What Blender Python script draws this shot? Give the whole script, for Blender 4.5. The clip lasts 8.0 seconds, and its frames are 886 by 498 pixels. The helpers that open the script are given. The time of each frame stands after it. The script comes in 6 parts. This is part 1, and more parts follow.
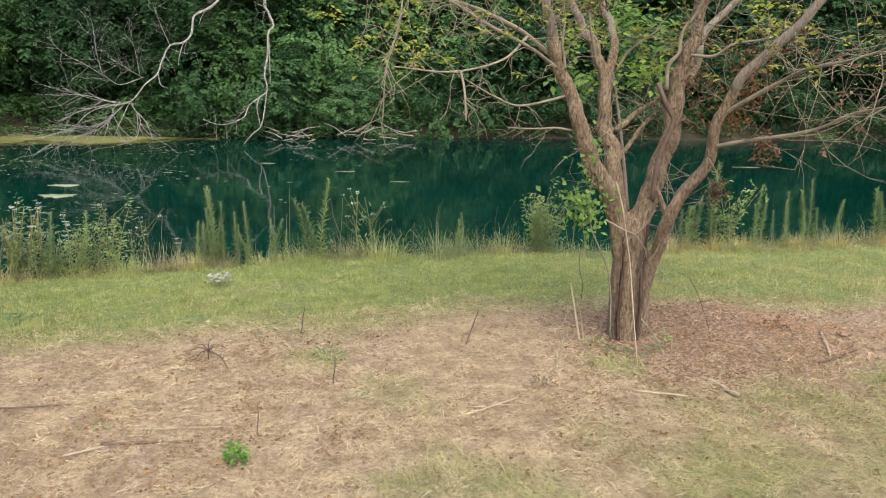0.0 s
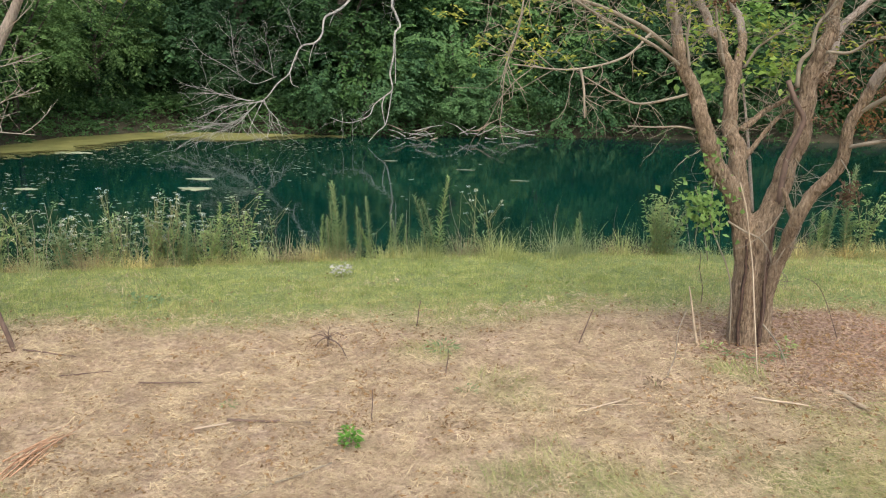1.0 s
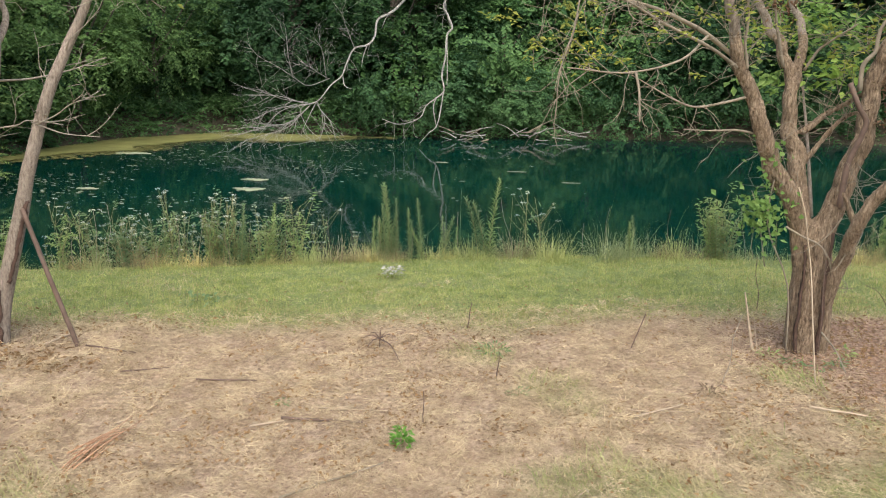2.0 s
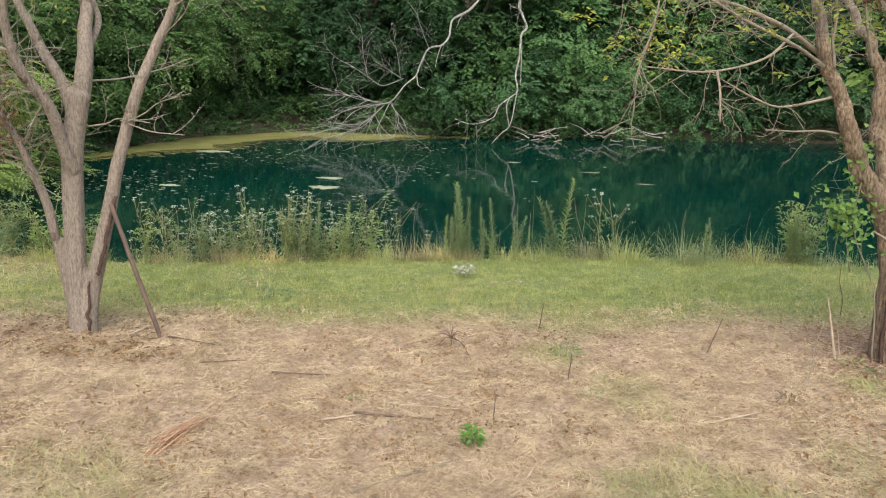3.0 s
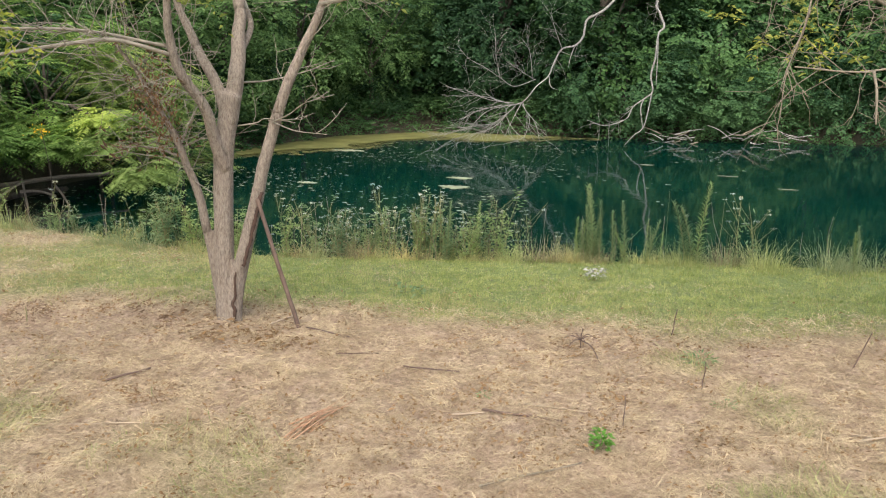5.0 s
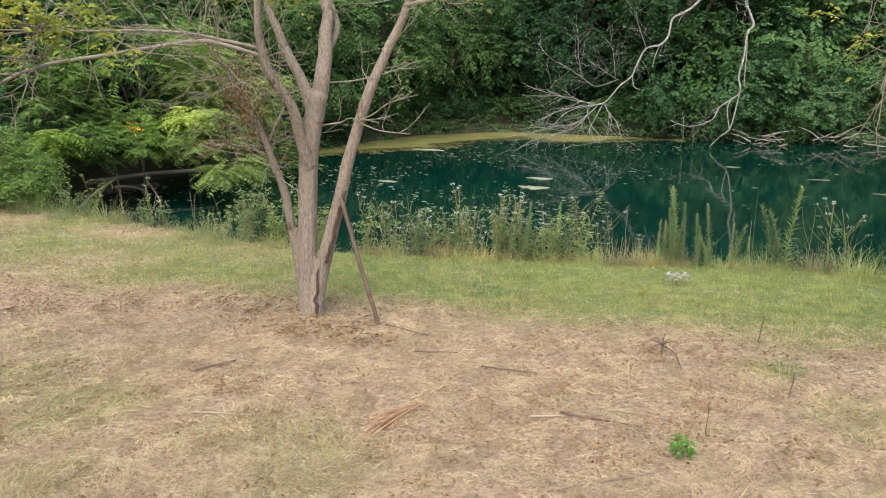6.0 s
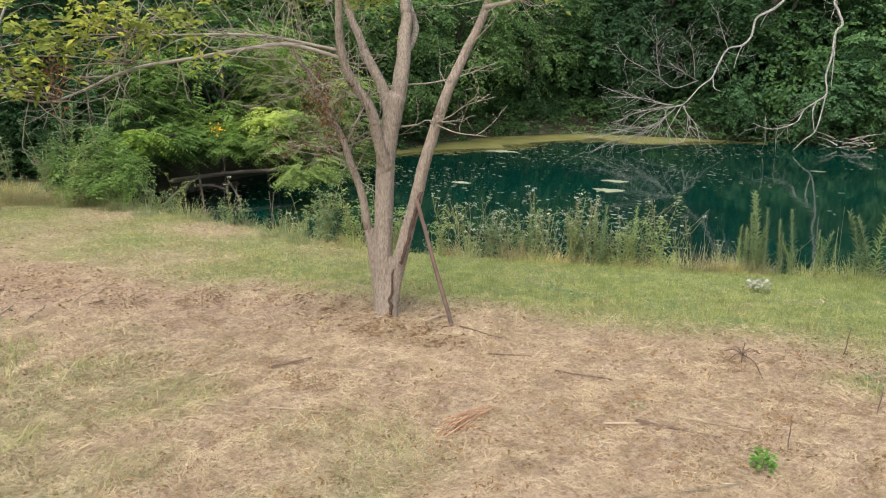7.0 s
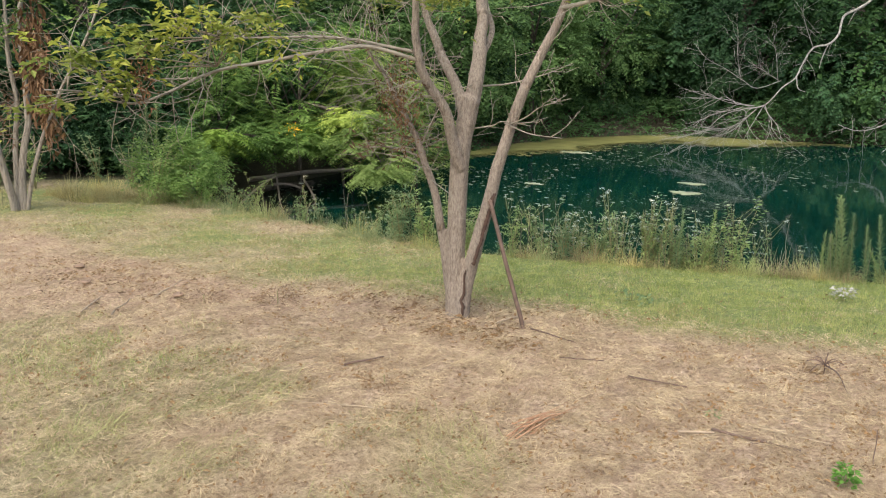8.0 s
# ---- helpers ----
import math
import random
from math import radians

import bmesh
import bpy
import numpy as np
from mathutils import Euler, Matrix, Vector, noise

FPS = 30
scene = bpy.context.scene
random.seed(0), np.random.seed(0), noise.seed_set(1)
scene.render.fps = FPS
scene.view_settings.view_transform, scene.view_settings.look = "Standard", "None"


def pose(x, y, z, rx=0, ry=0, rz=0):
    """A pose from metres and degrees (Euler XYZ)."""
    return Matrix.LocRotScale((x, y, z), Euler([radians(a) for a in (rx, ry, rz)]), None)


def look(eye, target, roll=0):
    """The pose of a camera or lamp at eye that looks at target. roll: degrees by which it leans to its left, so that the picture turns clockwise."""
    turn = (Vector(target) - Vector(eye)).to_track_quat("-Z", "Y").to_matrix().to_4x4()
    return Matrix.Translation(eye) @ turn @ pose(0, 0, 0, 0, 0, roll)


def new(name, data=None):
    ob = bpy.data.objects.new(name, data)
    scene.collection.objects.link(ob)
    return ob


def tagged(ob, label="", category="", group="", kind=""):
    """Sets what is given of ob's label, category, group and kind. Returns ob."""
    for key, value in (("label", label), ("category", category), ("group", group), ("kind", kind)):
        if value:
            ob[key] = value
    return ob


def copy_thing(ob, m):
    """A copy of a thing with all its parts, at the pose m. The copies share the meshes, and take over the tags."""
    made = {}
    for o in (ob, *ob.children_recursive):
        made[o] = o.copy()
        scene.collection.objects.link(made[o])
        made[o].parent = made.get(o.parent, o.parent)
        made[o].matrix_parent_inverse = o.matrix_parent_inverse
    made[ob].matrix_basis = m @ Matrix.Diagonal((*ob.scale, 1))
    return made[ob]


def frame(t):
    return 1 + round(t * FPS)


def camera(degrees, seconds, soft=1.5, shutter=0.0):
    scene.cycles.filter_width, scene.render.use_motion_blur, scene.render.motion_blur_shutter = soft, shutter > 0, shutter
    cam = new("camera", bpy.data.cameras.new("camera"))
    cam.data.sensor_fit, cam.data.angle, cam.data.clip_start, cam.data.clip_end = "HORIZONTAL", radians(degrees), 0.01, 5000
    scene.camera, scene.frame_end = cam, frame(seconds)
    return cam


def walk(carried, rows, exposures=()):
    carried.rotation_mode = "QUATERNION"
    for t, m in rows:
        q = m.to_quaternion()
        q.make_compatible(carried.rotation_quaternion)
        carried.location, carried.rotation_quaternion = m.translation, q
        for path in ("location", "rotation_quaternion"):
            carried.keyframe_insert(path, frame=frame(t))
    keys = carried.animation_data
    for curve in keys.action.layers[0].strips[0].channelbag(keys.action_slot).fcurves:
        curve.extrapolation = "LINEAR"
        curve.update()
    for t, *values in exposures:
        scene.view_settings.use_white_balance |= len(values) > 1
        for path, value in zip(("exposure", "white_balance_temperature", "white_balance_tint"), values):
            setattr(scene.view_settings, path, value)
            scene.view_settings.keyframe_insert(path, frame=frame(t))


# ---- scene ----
cam = camera(55.7, 8.0, soft=1.1)


def stand(x, y, z, yaw, pitch, roll):
    """A camera pose: turned left by yaw, raised by pitch, leaning left by roll."""
    return pose(x, y, z, 0, 0, yaw) @ pose(0, 0, 0, 90 + pitch) @ pose(0, 0, 0, 0, 0, roll)


ROWS = [
    (0.0, -0.008, -0.002, 1.596, 0.05, -12.60, 0.90), (0.5, 0.001, -0.026, 1.595, 3.25, -12.64, 0.77),
    (1.0, 0.016, -0.054, 1.589, 8.37, -12.74, 0.67), (1.2, 0.017, -0.058, 1.590, 8.72, -12.72, 0.65),
    (1.5, 0.017, -0.065, 1.592, 8.86, -12.71, 0.63), (2.0, 0.004, -0.071, 1.599, 11.82, -12.69, 0.51),
    (3.5, -0.009, -0.096, 1.596, 18.51, -12.73, 0.26), (4.0, -0.013, -0.107, 1.598, 20.63, -12.71, 0.15),
    (5.5, -0.029, -0.133, 1.601, 28.25, -12.71, -0.06), (6.0, -0.036, -0.138, 1.603, 30.96, -12.71, -0.11),
    (6.5, -0.047, -0.141, 1.605, 33.47, -12.67, -0.17), (7.0, -0.052, -0.147, 1.609, 35.97, -12.62, -0.25),
    (7.5, -0.055, -0.150, 1.610, 38.42, -12.60, -0.34), (8.0, -0.060, -0.153, 1.615, 40.93, -12.57, -0.43)]
walk(cam, [(t, stand(*r)) for t, *r in ROWS], [(0.0, 0.77), (6.5, 0.77), (8.0, 0.72)])

# ---- light: thin cloud, high soft sun behind the right shoulder ----
SUN_EL, SUN_AZ = 56, 165           # degrees; azimuth clockwise from +y
world = bpy.data.worlds.new("sky")
scene.world = world
world.use_nodes = True
wn = world.node_tree
bg = wn.nodes["Background"]
sky = wn.nodes.new("ShaderNodeTexSky")
sky.sky_type, sky.sun_disc = "NISHITA", False
sky.sun_elevation, sky.sun_rotation = radians(SUN_EL), radians(SUN_AZ)
sky.air_density, sky.dust_density, sky.ozone_density = 1.0, 4.0, 0.6
wn.links.new(sky.outputs[0], bg.inputs[0])
bg.inputs[1].default_value = 0.15
sun = new("sun", bpy.data.lights.new("sun", "SUN"))
sun.data.energy, sun.data.angle, sun.data.color = 2.0, radians(75), (1.0, 0.96, 0.83)
sd = Vector((math.sin(radians(SUN_AZ)) * math.cos(radians(SUN_EL)), math.cos(radians(SUN_AZ)) * math.cos(radians(SUN_EL)), math.sin(radians(SUN_EL))))
sun.matrix_world = look(sd * 60, (0, 0, 0))


# ---- materials ----
def nodes_of(name):
    m = bpy.data.materials.new(name)
    m.use_nodes = True
    nt = m.node_tree
    return m, nt, nt.nodes["Principled BSDF"], nt.nodes["Material Output"]


def ramp(nt, fac, stops):
    r = nt.nodes.new("ShaderNodeValToRGB")
    while len(r.color_ramp.elements) < len(stops):
        r.color_ramp.elements.new(0.5)
    for e, (p, c) in zip(r.color_ramp.elements, stops):
        e.position, e.color = p, (*c, 1)
    nt.links.new(fac, r.inputs[0])
    return r.outputs[0]


def noise_of(nt, scale, detail=4.0, rough=0.6, stretch=(1, 1, 1), coord="Object"):
    tc, mp, nz = (nt.nodes.new(k) for k in ("ShaderNodeTexCoord", "ShaderNodeMapping", "ShaderNodeTexNoise"))
    mp.inputs["Scale"].default_value = stretch
    nz.inputs["Scale"].default_value, nz.inputs["Detail"].default_value, nz.inputs["Roughness"].default_value = scale, detail, rough
    nt.links.new(tc.outputs[coord], mp.inputs[0])
    nt.links.new(mp.outputs[0], nz.inputs["Vector"])
    return nz.outputs["Fac"]


def mixed(nt, fac, a, b, blend="MIX"):
    n = nt.nodes.new("ShaderNodeMix")
    n.data_type, n.blend_type = "RGBA", blend
    for sock, val in ((n.inputs[0], fac), (n.inputs[6], a), (n.inputs[7], b)):
        if isinstance(val, (int, float)):
            sock.default_value = val
        elif isinstance(val, tuple):
            sock.default_value = (*val, 1)
        else:
            nt.links.new(val, sock)
    return n.outputs[2]


def bumped(nt, bsdf, height, strength, distance):
    b = nt.nodes.new("ShaderNodeBump")
    b.inputs["Strength"].default_value, b.inputs["Distance"].default_value = strength, distance
    nt.links.new(height, b.inputs["Height"])
    nt.links.new(b.outputs[0], bsdf.inputs["Normal"])


def leaf_mat(name, dark, mid, light, through_light=0.4, rough=0.6, patch=0.7):
    """Leaves: colour by leaf and by patch, some light passing through."""
    m, nt, b, out = nodes_of(name)
    geo = nt.nodes.new("ShaderNodeNewGeometry")
    c = ramp(nt, geo.outputs["Random Per Island"], [(0.0, dark), (0.55, mid), (1.0, light)])
    big = noise_of(nt, patch, 2.0)
    c = mixed(nt, ramp(nt, big, [(0.36, (0.0,) * 3), (0.62, (0.9,) * 3)]), mixed(nt, 0.35, c, dark), mixed(nt, 0.6, c, light))
    oi = nt.nodes.new("ShaderNodeObjectInfo")
    c = mixed(nt, 1.0, c, ramp(nt, oi.outputs["Random"], [(0.0, (0.72, 0.78, 0.76)), (0.5, (0.98, 0.99, 0.95)), (1.0, (1.36, 1.28, 0.9))]), "MULTIPLY")
    nt.links.new(c, b.inputs["Base Color"])
    b.inputs["Roughness"].default_value = rough
    b.inputs["Specular IOR Level"].default_value = 0.22
    tr, mx = nt.nodes.new("ShaderNodeBsdfTranslucent"), nt.nodes.new("ShaderNodeMixShader")
    nt.links.new(c, tr.inputs[0])
    mx.inputs[0].default_value = through_light
    nt.links.new(b.outputs[0], mx.inputs[1])
    nt.links.new(tr.outputs[0], mx.inputs[2])
    nt.links.new(mx.outputs[0], out.inputs[0])
    return m


def bark_mat(name, dark, mid, light, scale=24.0, depth=0.03, long=0.08, plates=40.0, crack=0.5):
    """Bark: fibrous grain, narrow upright plates parted by dark cracks, paler weathered areas."""
    m, nt, b, out = nodes_of(name)
    fine = noise_of(nt, scale, 8.0, 0.72, (1, 1, long))
    big = noise_of(nt, 5.0, 4.0)
    c = ramp(nt, fine, [(0.34, dark), (0.47, mid), (0.64, light)])
    c = mixed(nt, ramp(nt, big, [(0.4, (0,) * 3), (0.7, (0.5,) * 3)]), c, mixed(nt, 0.5, c, light))
    tc, mp, vo, wob = (nt.nodes.new(k) for k in ("ShaderNodeTexCoord", "ShaderNodeMapping", "ShaderNodeTexVoronoi", "ShaderNodeTexNoise"))
    wob.inputs["Scale"].default_value = 9.0
    add = nt.nodes.new("ShaderNodeVectorMath")
    add.operation, add.inputs[1].default_value = "MULTIPLY_ADD", (0.045, 0.045, 0.09)
    nt.links.new(tc.outputs["Object"], wob.inputs["Vector"])
    nt.links.new(wob.outputs["Color"], add.inputs[0])
    nt.links.new(tc.outputs["Object"], add.inputs[2])
    mp.inputs["Scale"].default_value = (1, 1, 0.26)
    nt.links.new(add.outputs[0], mp.inputs[0])
    vo.feature = "DISTANCE_TO_EDGE"
    vo.inputs["Scale"].default_value = plates
    nt.links.new(mp.outputs[0], vo.inputs["Vector"])
    gap = ramp(nt, vo.outputs["Distance"], [(0.0, (crack,) * 3), (0.13, (0.0,) * 3)])
    c = mixed(nt, gap, c, mixed(nt, 0.7, dark, c))
    nt.links.new(c, b.inputs["Base Color"])
    b.inputs["Roughness"].default_value = 0.9
    low = nt.nodes.new("ShaderNodeMath")
    low.operation = "MULTIPLY_ADD"
    nt.links.new(gap, low.inputs[0])
    low.inputs[1].default_value = -0.9
    nt.links.new(fine, low.inputs[2])
    bumped(nt, b, low.outputs[0], 1.0, depth)
    return m


def plain_mat(name, dark, light, rough=0.85, scale=14.0, bump=0.3):
    m, nt, b, out = nodes_of(name)
    n = noise_of(nt, scale, 5.0)
    geo = nt.nodes.new("ShaderNodeNewGeometry")
    c = ramp(nt, n, [(0.3, dark), (0.7, light)])
    c = mixed(nt, ramp(nt, geo.outputs["Random Per Island"], [(0, (0,) * 3), (1, (0.6,) * 3)]), c, mixed(nt, 0.6, c, light))
    nt.links.new(c, b.inputs["Base Color"])
    b.inputs["Roughness"].default_value = rough
    bumped(nt, b, n, bump, 0.01)
    return m


BARK = bark_mat("grey_brown_bark", (0.12, 0.093, 0.073), (0.24, 0.194, 0.156), (0.37, 0.312, 0.258), 110.0, 0.005, 0.28, 130.0, 0.38)
BARK_RED = bark_mat("red_brown_bark", (0.045, 0.028, 0.018), (0.212, 0.148, 0.096), (0.4, 0.304, 0.212), 90.0, 0.009, 0.25, 80.0, 0.6)
# dark copy of the bark, with the shade under the woods in its colours
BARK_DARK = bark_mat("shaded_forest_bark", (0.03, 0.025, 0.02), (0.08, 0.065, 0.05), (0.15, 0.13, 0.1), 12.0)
HEART = plain_mat("torn_heartwood", (0.03, 0.018, 0.013), (0.1, 0.058, 0.042), 0.9, 40.0)
BARK_PALE = bark_mat("pale_grey_bark", (0.12, 0.1, 0.08), (0.27, 0.235, 0.19), (0.4, 0.355, 0.295), 50.0, 0.006)
DEADWOOD = bark_mat("bleached_deadwood", (0.16, 0.148, 0.13), (0.34, 0.322, 0.292), (0.54, 0.515, 0.475))
GREYTWIG = plain_mat("grey_twig", (0.16, 0.139, 0.11), (0.34, 0.303, 0.243))
TWIG = plain_mat("dry_twig", (0.13, 0.108, 0.08), (0.3, 0.255, 0.19))
PALESTICK = plain_mat("pale_split_wood", (0.25, 0.19, 0.135), (0.45, 0.365, 0.265))
DRYWEED = leaf_mat("withered_weed_leaf", (0.1, 0.062, 0.039), (0.2, 0.126, 0.08), (0.32, 0.215, 0.14), 0.2)
DARKSTICK = plain_mat("dark_twig", (0.07, 0.045, 0.035), (0.17, 0.115, 0.09))
REDWOOD = plain_mat("red_splintered_wood", (0.26, 0.135, 0.075), (0.5, 0.31, 0.19))
DEADLEAF = leaf_mat("withered_leaf", (0.075, 0.043, 0.028), (0.17, 0.097, 0.06), (0.29, 0.18, 0.118), 0.22)
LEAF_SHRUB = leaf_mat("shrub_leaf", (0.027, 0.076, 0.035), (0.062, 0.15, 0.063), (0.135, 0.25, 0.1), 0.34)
# tree and shrub leaf, darkened so its colour carries the woods' deep shade
LEAF_TREE_SHADED = leaf_mat("tree_leaf", (0.014, 0.043, 0.02), (0.031, 0.083, 0.034), (0.07, 0.15, 0.058), 0.3)
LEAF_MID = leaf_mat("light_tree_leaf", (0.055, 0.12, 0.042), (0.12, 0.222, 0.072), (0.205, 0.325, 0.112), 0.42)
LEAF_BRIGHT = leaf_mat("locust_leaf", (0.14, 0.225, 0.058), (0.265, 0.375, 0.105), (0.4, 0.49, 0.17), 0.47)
LEAF_YELLOW = leaf_mat("yellowing_leaf", (0.16, 0.215, 0.045), (0.28, 0.34, 0.075), (0.46, 0.47, 0.13), 0.48)
LEAF_BUSH = leaf_mat("weed_bush_leaf", (0.13, 0.235, 0.055), (0.225, 0.365, 0.095), (0.35, 0.48, 0.16), 0.42)
LEAF_VINE = leaf_mat("vine_leaf", (0.085, 0.165, 0.035), (0.15, 0.26, 0.058), (0.23, 0.34, 0.1), 0.35)
LEAF_WEED = leaf_mat("weed_leaf", (0.11, 0.182, 0.08), (0.205, 0.295, 0.14), (0.35, 0.43, 0.23), 0.4)
LEAF_FRESH = leaf_mat("fresh_leaf", (0.11, 0.24, 0.035), (0.17, 0.35, 0.055), (0.25, 0.46, 0.1), 0.3)
STEM_GREEN = plain_mat("weed_stem", (0.14, 0.16, 0.06), (0.28, 0.25, 0.12))
GRASS = leaf_mat("mown_grass", (0.13, 0.19, 0.055), (0.295, 0.37, 0.135), (0.53, 0.545, 0.25), 0.42, 0.6, 5.0)
GRASS_TALL = leaf_mat("tall_grass", (0.18, 0.23, 0.1), (0.32, 0.375, 0.18), (0.5, 0.51, 0.29), 0.45, 0.6, 2.0)
GRASS_DRY = leaf_mat("dry_grass", (0.24, 0.212, 0.1), (0.42, 0.372, 0.185), (0.58, 0.52, 0.28), 0.25, 0.7, 2.0)
GRASS_BROWN = leaf_mat("brown_grass", (0.17, 0.13, 0.075), (0.31, 0.245, 0.145), (0.45, 0.37, 0.225), 0.25, 0.7, 2.0)
STRAW = leaf_mat("cut_straw", (0.22, 0.155, 0.103), (0.5, 0.385, 0.248), (0.76, 0.615, 0.42), 0.15, 0.75, 6.0)
FADED = leaf_mat("faded_flower", (0.2, 0.21, 0.17), (0.3, 0.31, 0.26), (0.45, 0.46, 0.4), 0.2)
FLOWER = leaf_mat("white_flower", (0.4, 0.43, 0.37), (0.55, 0.57, 0.52), (0.72, 0.73, 0.7), 0.3)
GOLD = leaf_mat("gold_flower", (0.5, 0.3, 0.02), (0.65, 0.4, 0.03), (0.75, 0.5, 0.05), 0.3)
PAPER = plain_mat("white_litter", (0.25, 0.25, 0.22), (0.43, 0.425, 0.38), 0.85)
ALGAE = plain_mat("algae_mat", (0.1, 0.105, 0.028), (0.2, 0.198, 0.06), 0.7, 1.6, 0.2)
SCUM_DULL = plain_mat("sunken_scum", (0.07, 0.09, 0.055), (0.15, 0.17, 0.1), 0.7, 6.0, 0.2)
CLOD = plain_mat("turned_soil", (0.13, 0.088, 0.06), (0.29, 0.2, 0.14), 0.95, 30.0, 0.6)
SCUM = plain_mat("pond_scum", (0.14, 0.165, 0.095), (0.29, 0.315, 0.2), 0.7, 6.0, 0.2)


def water_mat():
    m, nt, b, out = nodes_of("teal_pond_water")
    c = ramp(nt, noise_of(nt, 0.25, 3.0), [(0.3, (0.0005, 0.0155, 0.0135)), (0.7, (0.001, 0.031, 0.0225))])
    nt.links.new(c, b.inputs["Base Color"])
    b.inputs["Roughness"].default_value = 0.05
    b.inputs["IOR"].default_value = 1.33
    bumped(nt, b, noise_of(nt, 2.2, 2.0, 0.5), 0.022, 0.1)
    return m


def ground_mat():
    """Bare straw-littered soil, mown turf and brown mulch, laid out by two masks."""
    m, nt, b, out = nodes_of("straw_and_turf_ground")
    at = nt.nodes.new("ShaderNodeAttribute")
    at.attribute_name = "cover"
    sep = nt.nodes.new("ShaderNodeSeparateColor")
    nt.links.new(at.outputs["Color"], sep.inputs[0])
    fine, mid = noise_of(nt, 38.0, 6.0, 0.7), noise_of(nt, 2.6, 4.0, 0.6)
    soil = ramp(nt, fine, [(0.33, (0.18, 0.127, 0.088)), (0.48, (0.435, 0.324, 0.22)), (0.66, (0.67, 0.53, 0.39))])
    soil = mixed(nt, ramp(nt, mid, [(0.35, (0,) * 3), (0.65, (0.8,) * 3)]), soil, mixed(nt, 0.5, soil, (0.36, 0.238, 0.165)))
    lump = noise_of(nt, 15.0, 3.0, 0.6)
    soil = mixed(nt, ramp(nt, lump, [(0.42, (0.5,) * 3), (0.54, (0,) * 3)]), soil, (0.265, 0.18, 0.122))
    turf = ramp(nt, fine, [(0.3, (0.08, 0.11, 0.032)), (0.55, (0.21, 0.26, 0.08)), (0.8, (0.4, 0.4, 0.15))])
    mulch = ramp(nt, fine, [(0.33, (0.115, 0.071, 0.048)), (0.5, (0.335, 0.213, 0.146)), (0.68, (0.56, 0.395, 0.288))])
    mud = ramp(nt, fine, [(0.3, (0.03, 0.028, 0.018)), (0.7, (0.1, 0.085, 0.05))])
    c = mixed(nt, sep.outputs[0], soil, turf)
    c = mixed(nt, sep.outputs[1], c, mulch)
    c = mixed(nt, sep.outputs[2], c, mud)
    nt.links.new(c, b.inputs["Base Color"])
    b.inputs["Roughness"].default_value = 0.95
    bumped(nt, b, fine, 1.0, 0.035)
    return m


WATER, GROUND = water_mat(), ground_mat()


# ---- mesh helpers ----
def mesh_of(name, verts, faces, mat, smooth=False):
    """A mesh from numpy corners and equal-sided faces."""
    me = bpy.data.meshes.new(name)
    verts, faces = np.asarray(verts, dtype=np.float32), np.asarray(faces, dtype=np.int32)
    n, k = faces.shape
    me.vertices.add(len(verts))
    me.vertices.foreach_set("co", verts.ravel())
    me.loops.add(n * k)
    me.loops.foreach_set("vertex_index", faces.ravel())
    me.polygons.add(n)
    me.polygons.foreach_set("loop_start", np.arange(0, n * k, k, dtype=np.int32))
    me.polygons.foreach_set("use_smooth", np.full(n, smooth))
    me.materials.append(mat)
    me.update(calc_edges=True)
    return me


def part(name, data, parent, label=""):
    """One mesh object under a thing or a part; data: a mesh, or (verts, faces, material, smooth)."""
    me = data if isinstance(data, bpy.types.Mesh) else mesh_of(name, *data)
    ob = new(name, me)
    ob.parent = parent
    return tagged(ob, label)


def thing(name, loc, label, category, group="", kind="", data=None):
    me = data if data is None or isinstance(data, bpy.types.Mesh) else mesh_of(name, *data)
    ob = new(name, me)
    ob.location = loc
    return tagged(ob, label, category, group, kind)


def joined(pieces):
    """Several (verts, faces) as one."""
    vs, fs, n = [], [], 0
    for v, f in pieces:
        vs.append(v)
        fs.append(np.asarray(f) + n)
        n += len(v)
    return np.concatenate(vs), np.concatenate(fs)


def unit(a):
    return a / np.maximum(np.linalg.norm(a, axis=-1, keepdims=True), 1e-9)


def smooth_path(pts, steps):
    """Catmull-Rom through the points."""
    p = np.asarray(pts, float)
    p = np.vstack([2 * p[0] - p[1], p, 2 * p[-1] - p[-2]])
    out = []
    for i in range(1, len(p) - 2):
        for s in np.arange(steps) / steps:
            a, b, c, d = p[i - 1:i + 3]
            out.append(0.5 * (2 * b + (c - a) * s + (2 * a - 5 * b + 4 * c - d) * s * s + (3 * b - a - 3 * c + d) * s ** 3))
    return np.array(out + [p[-2]])


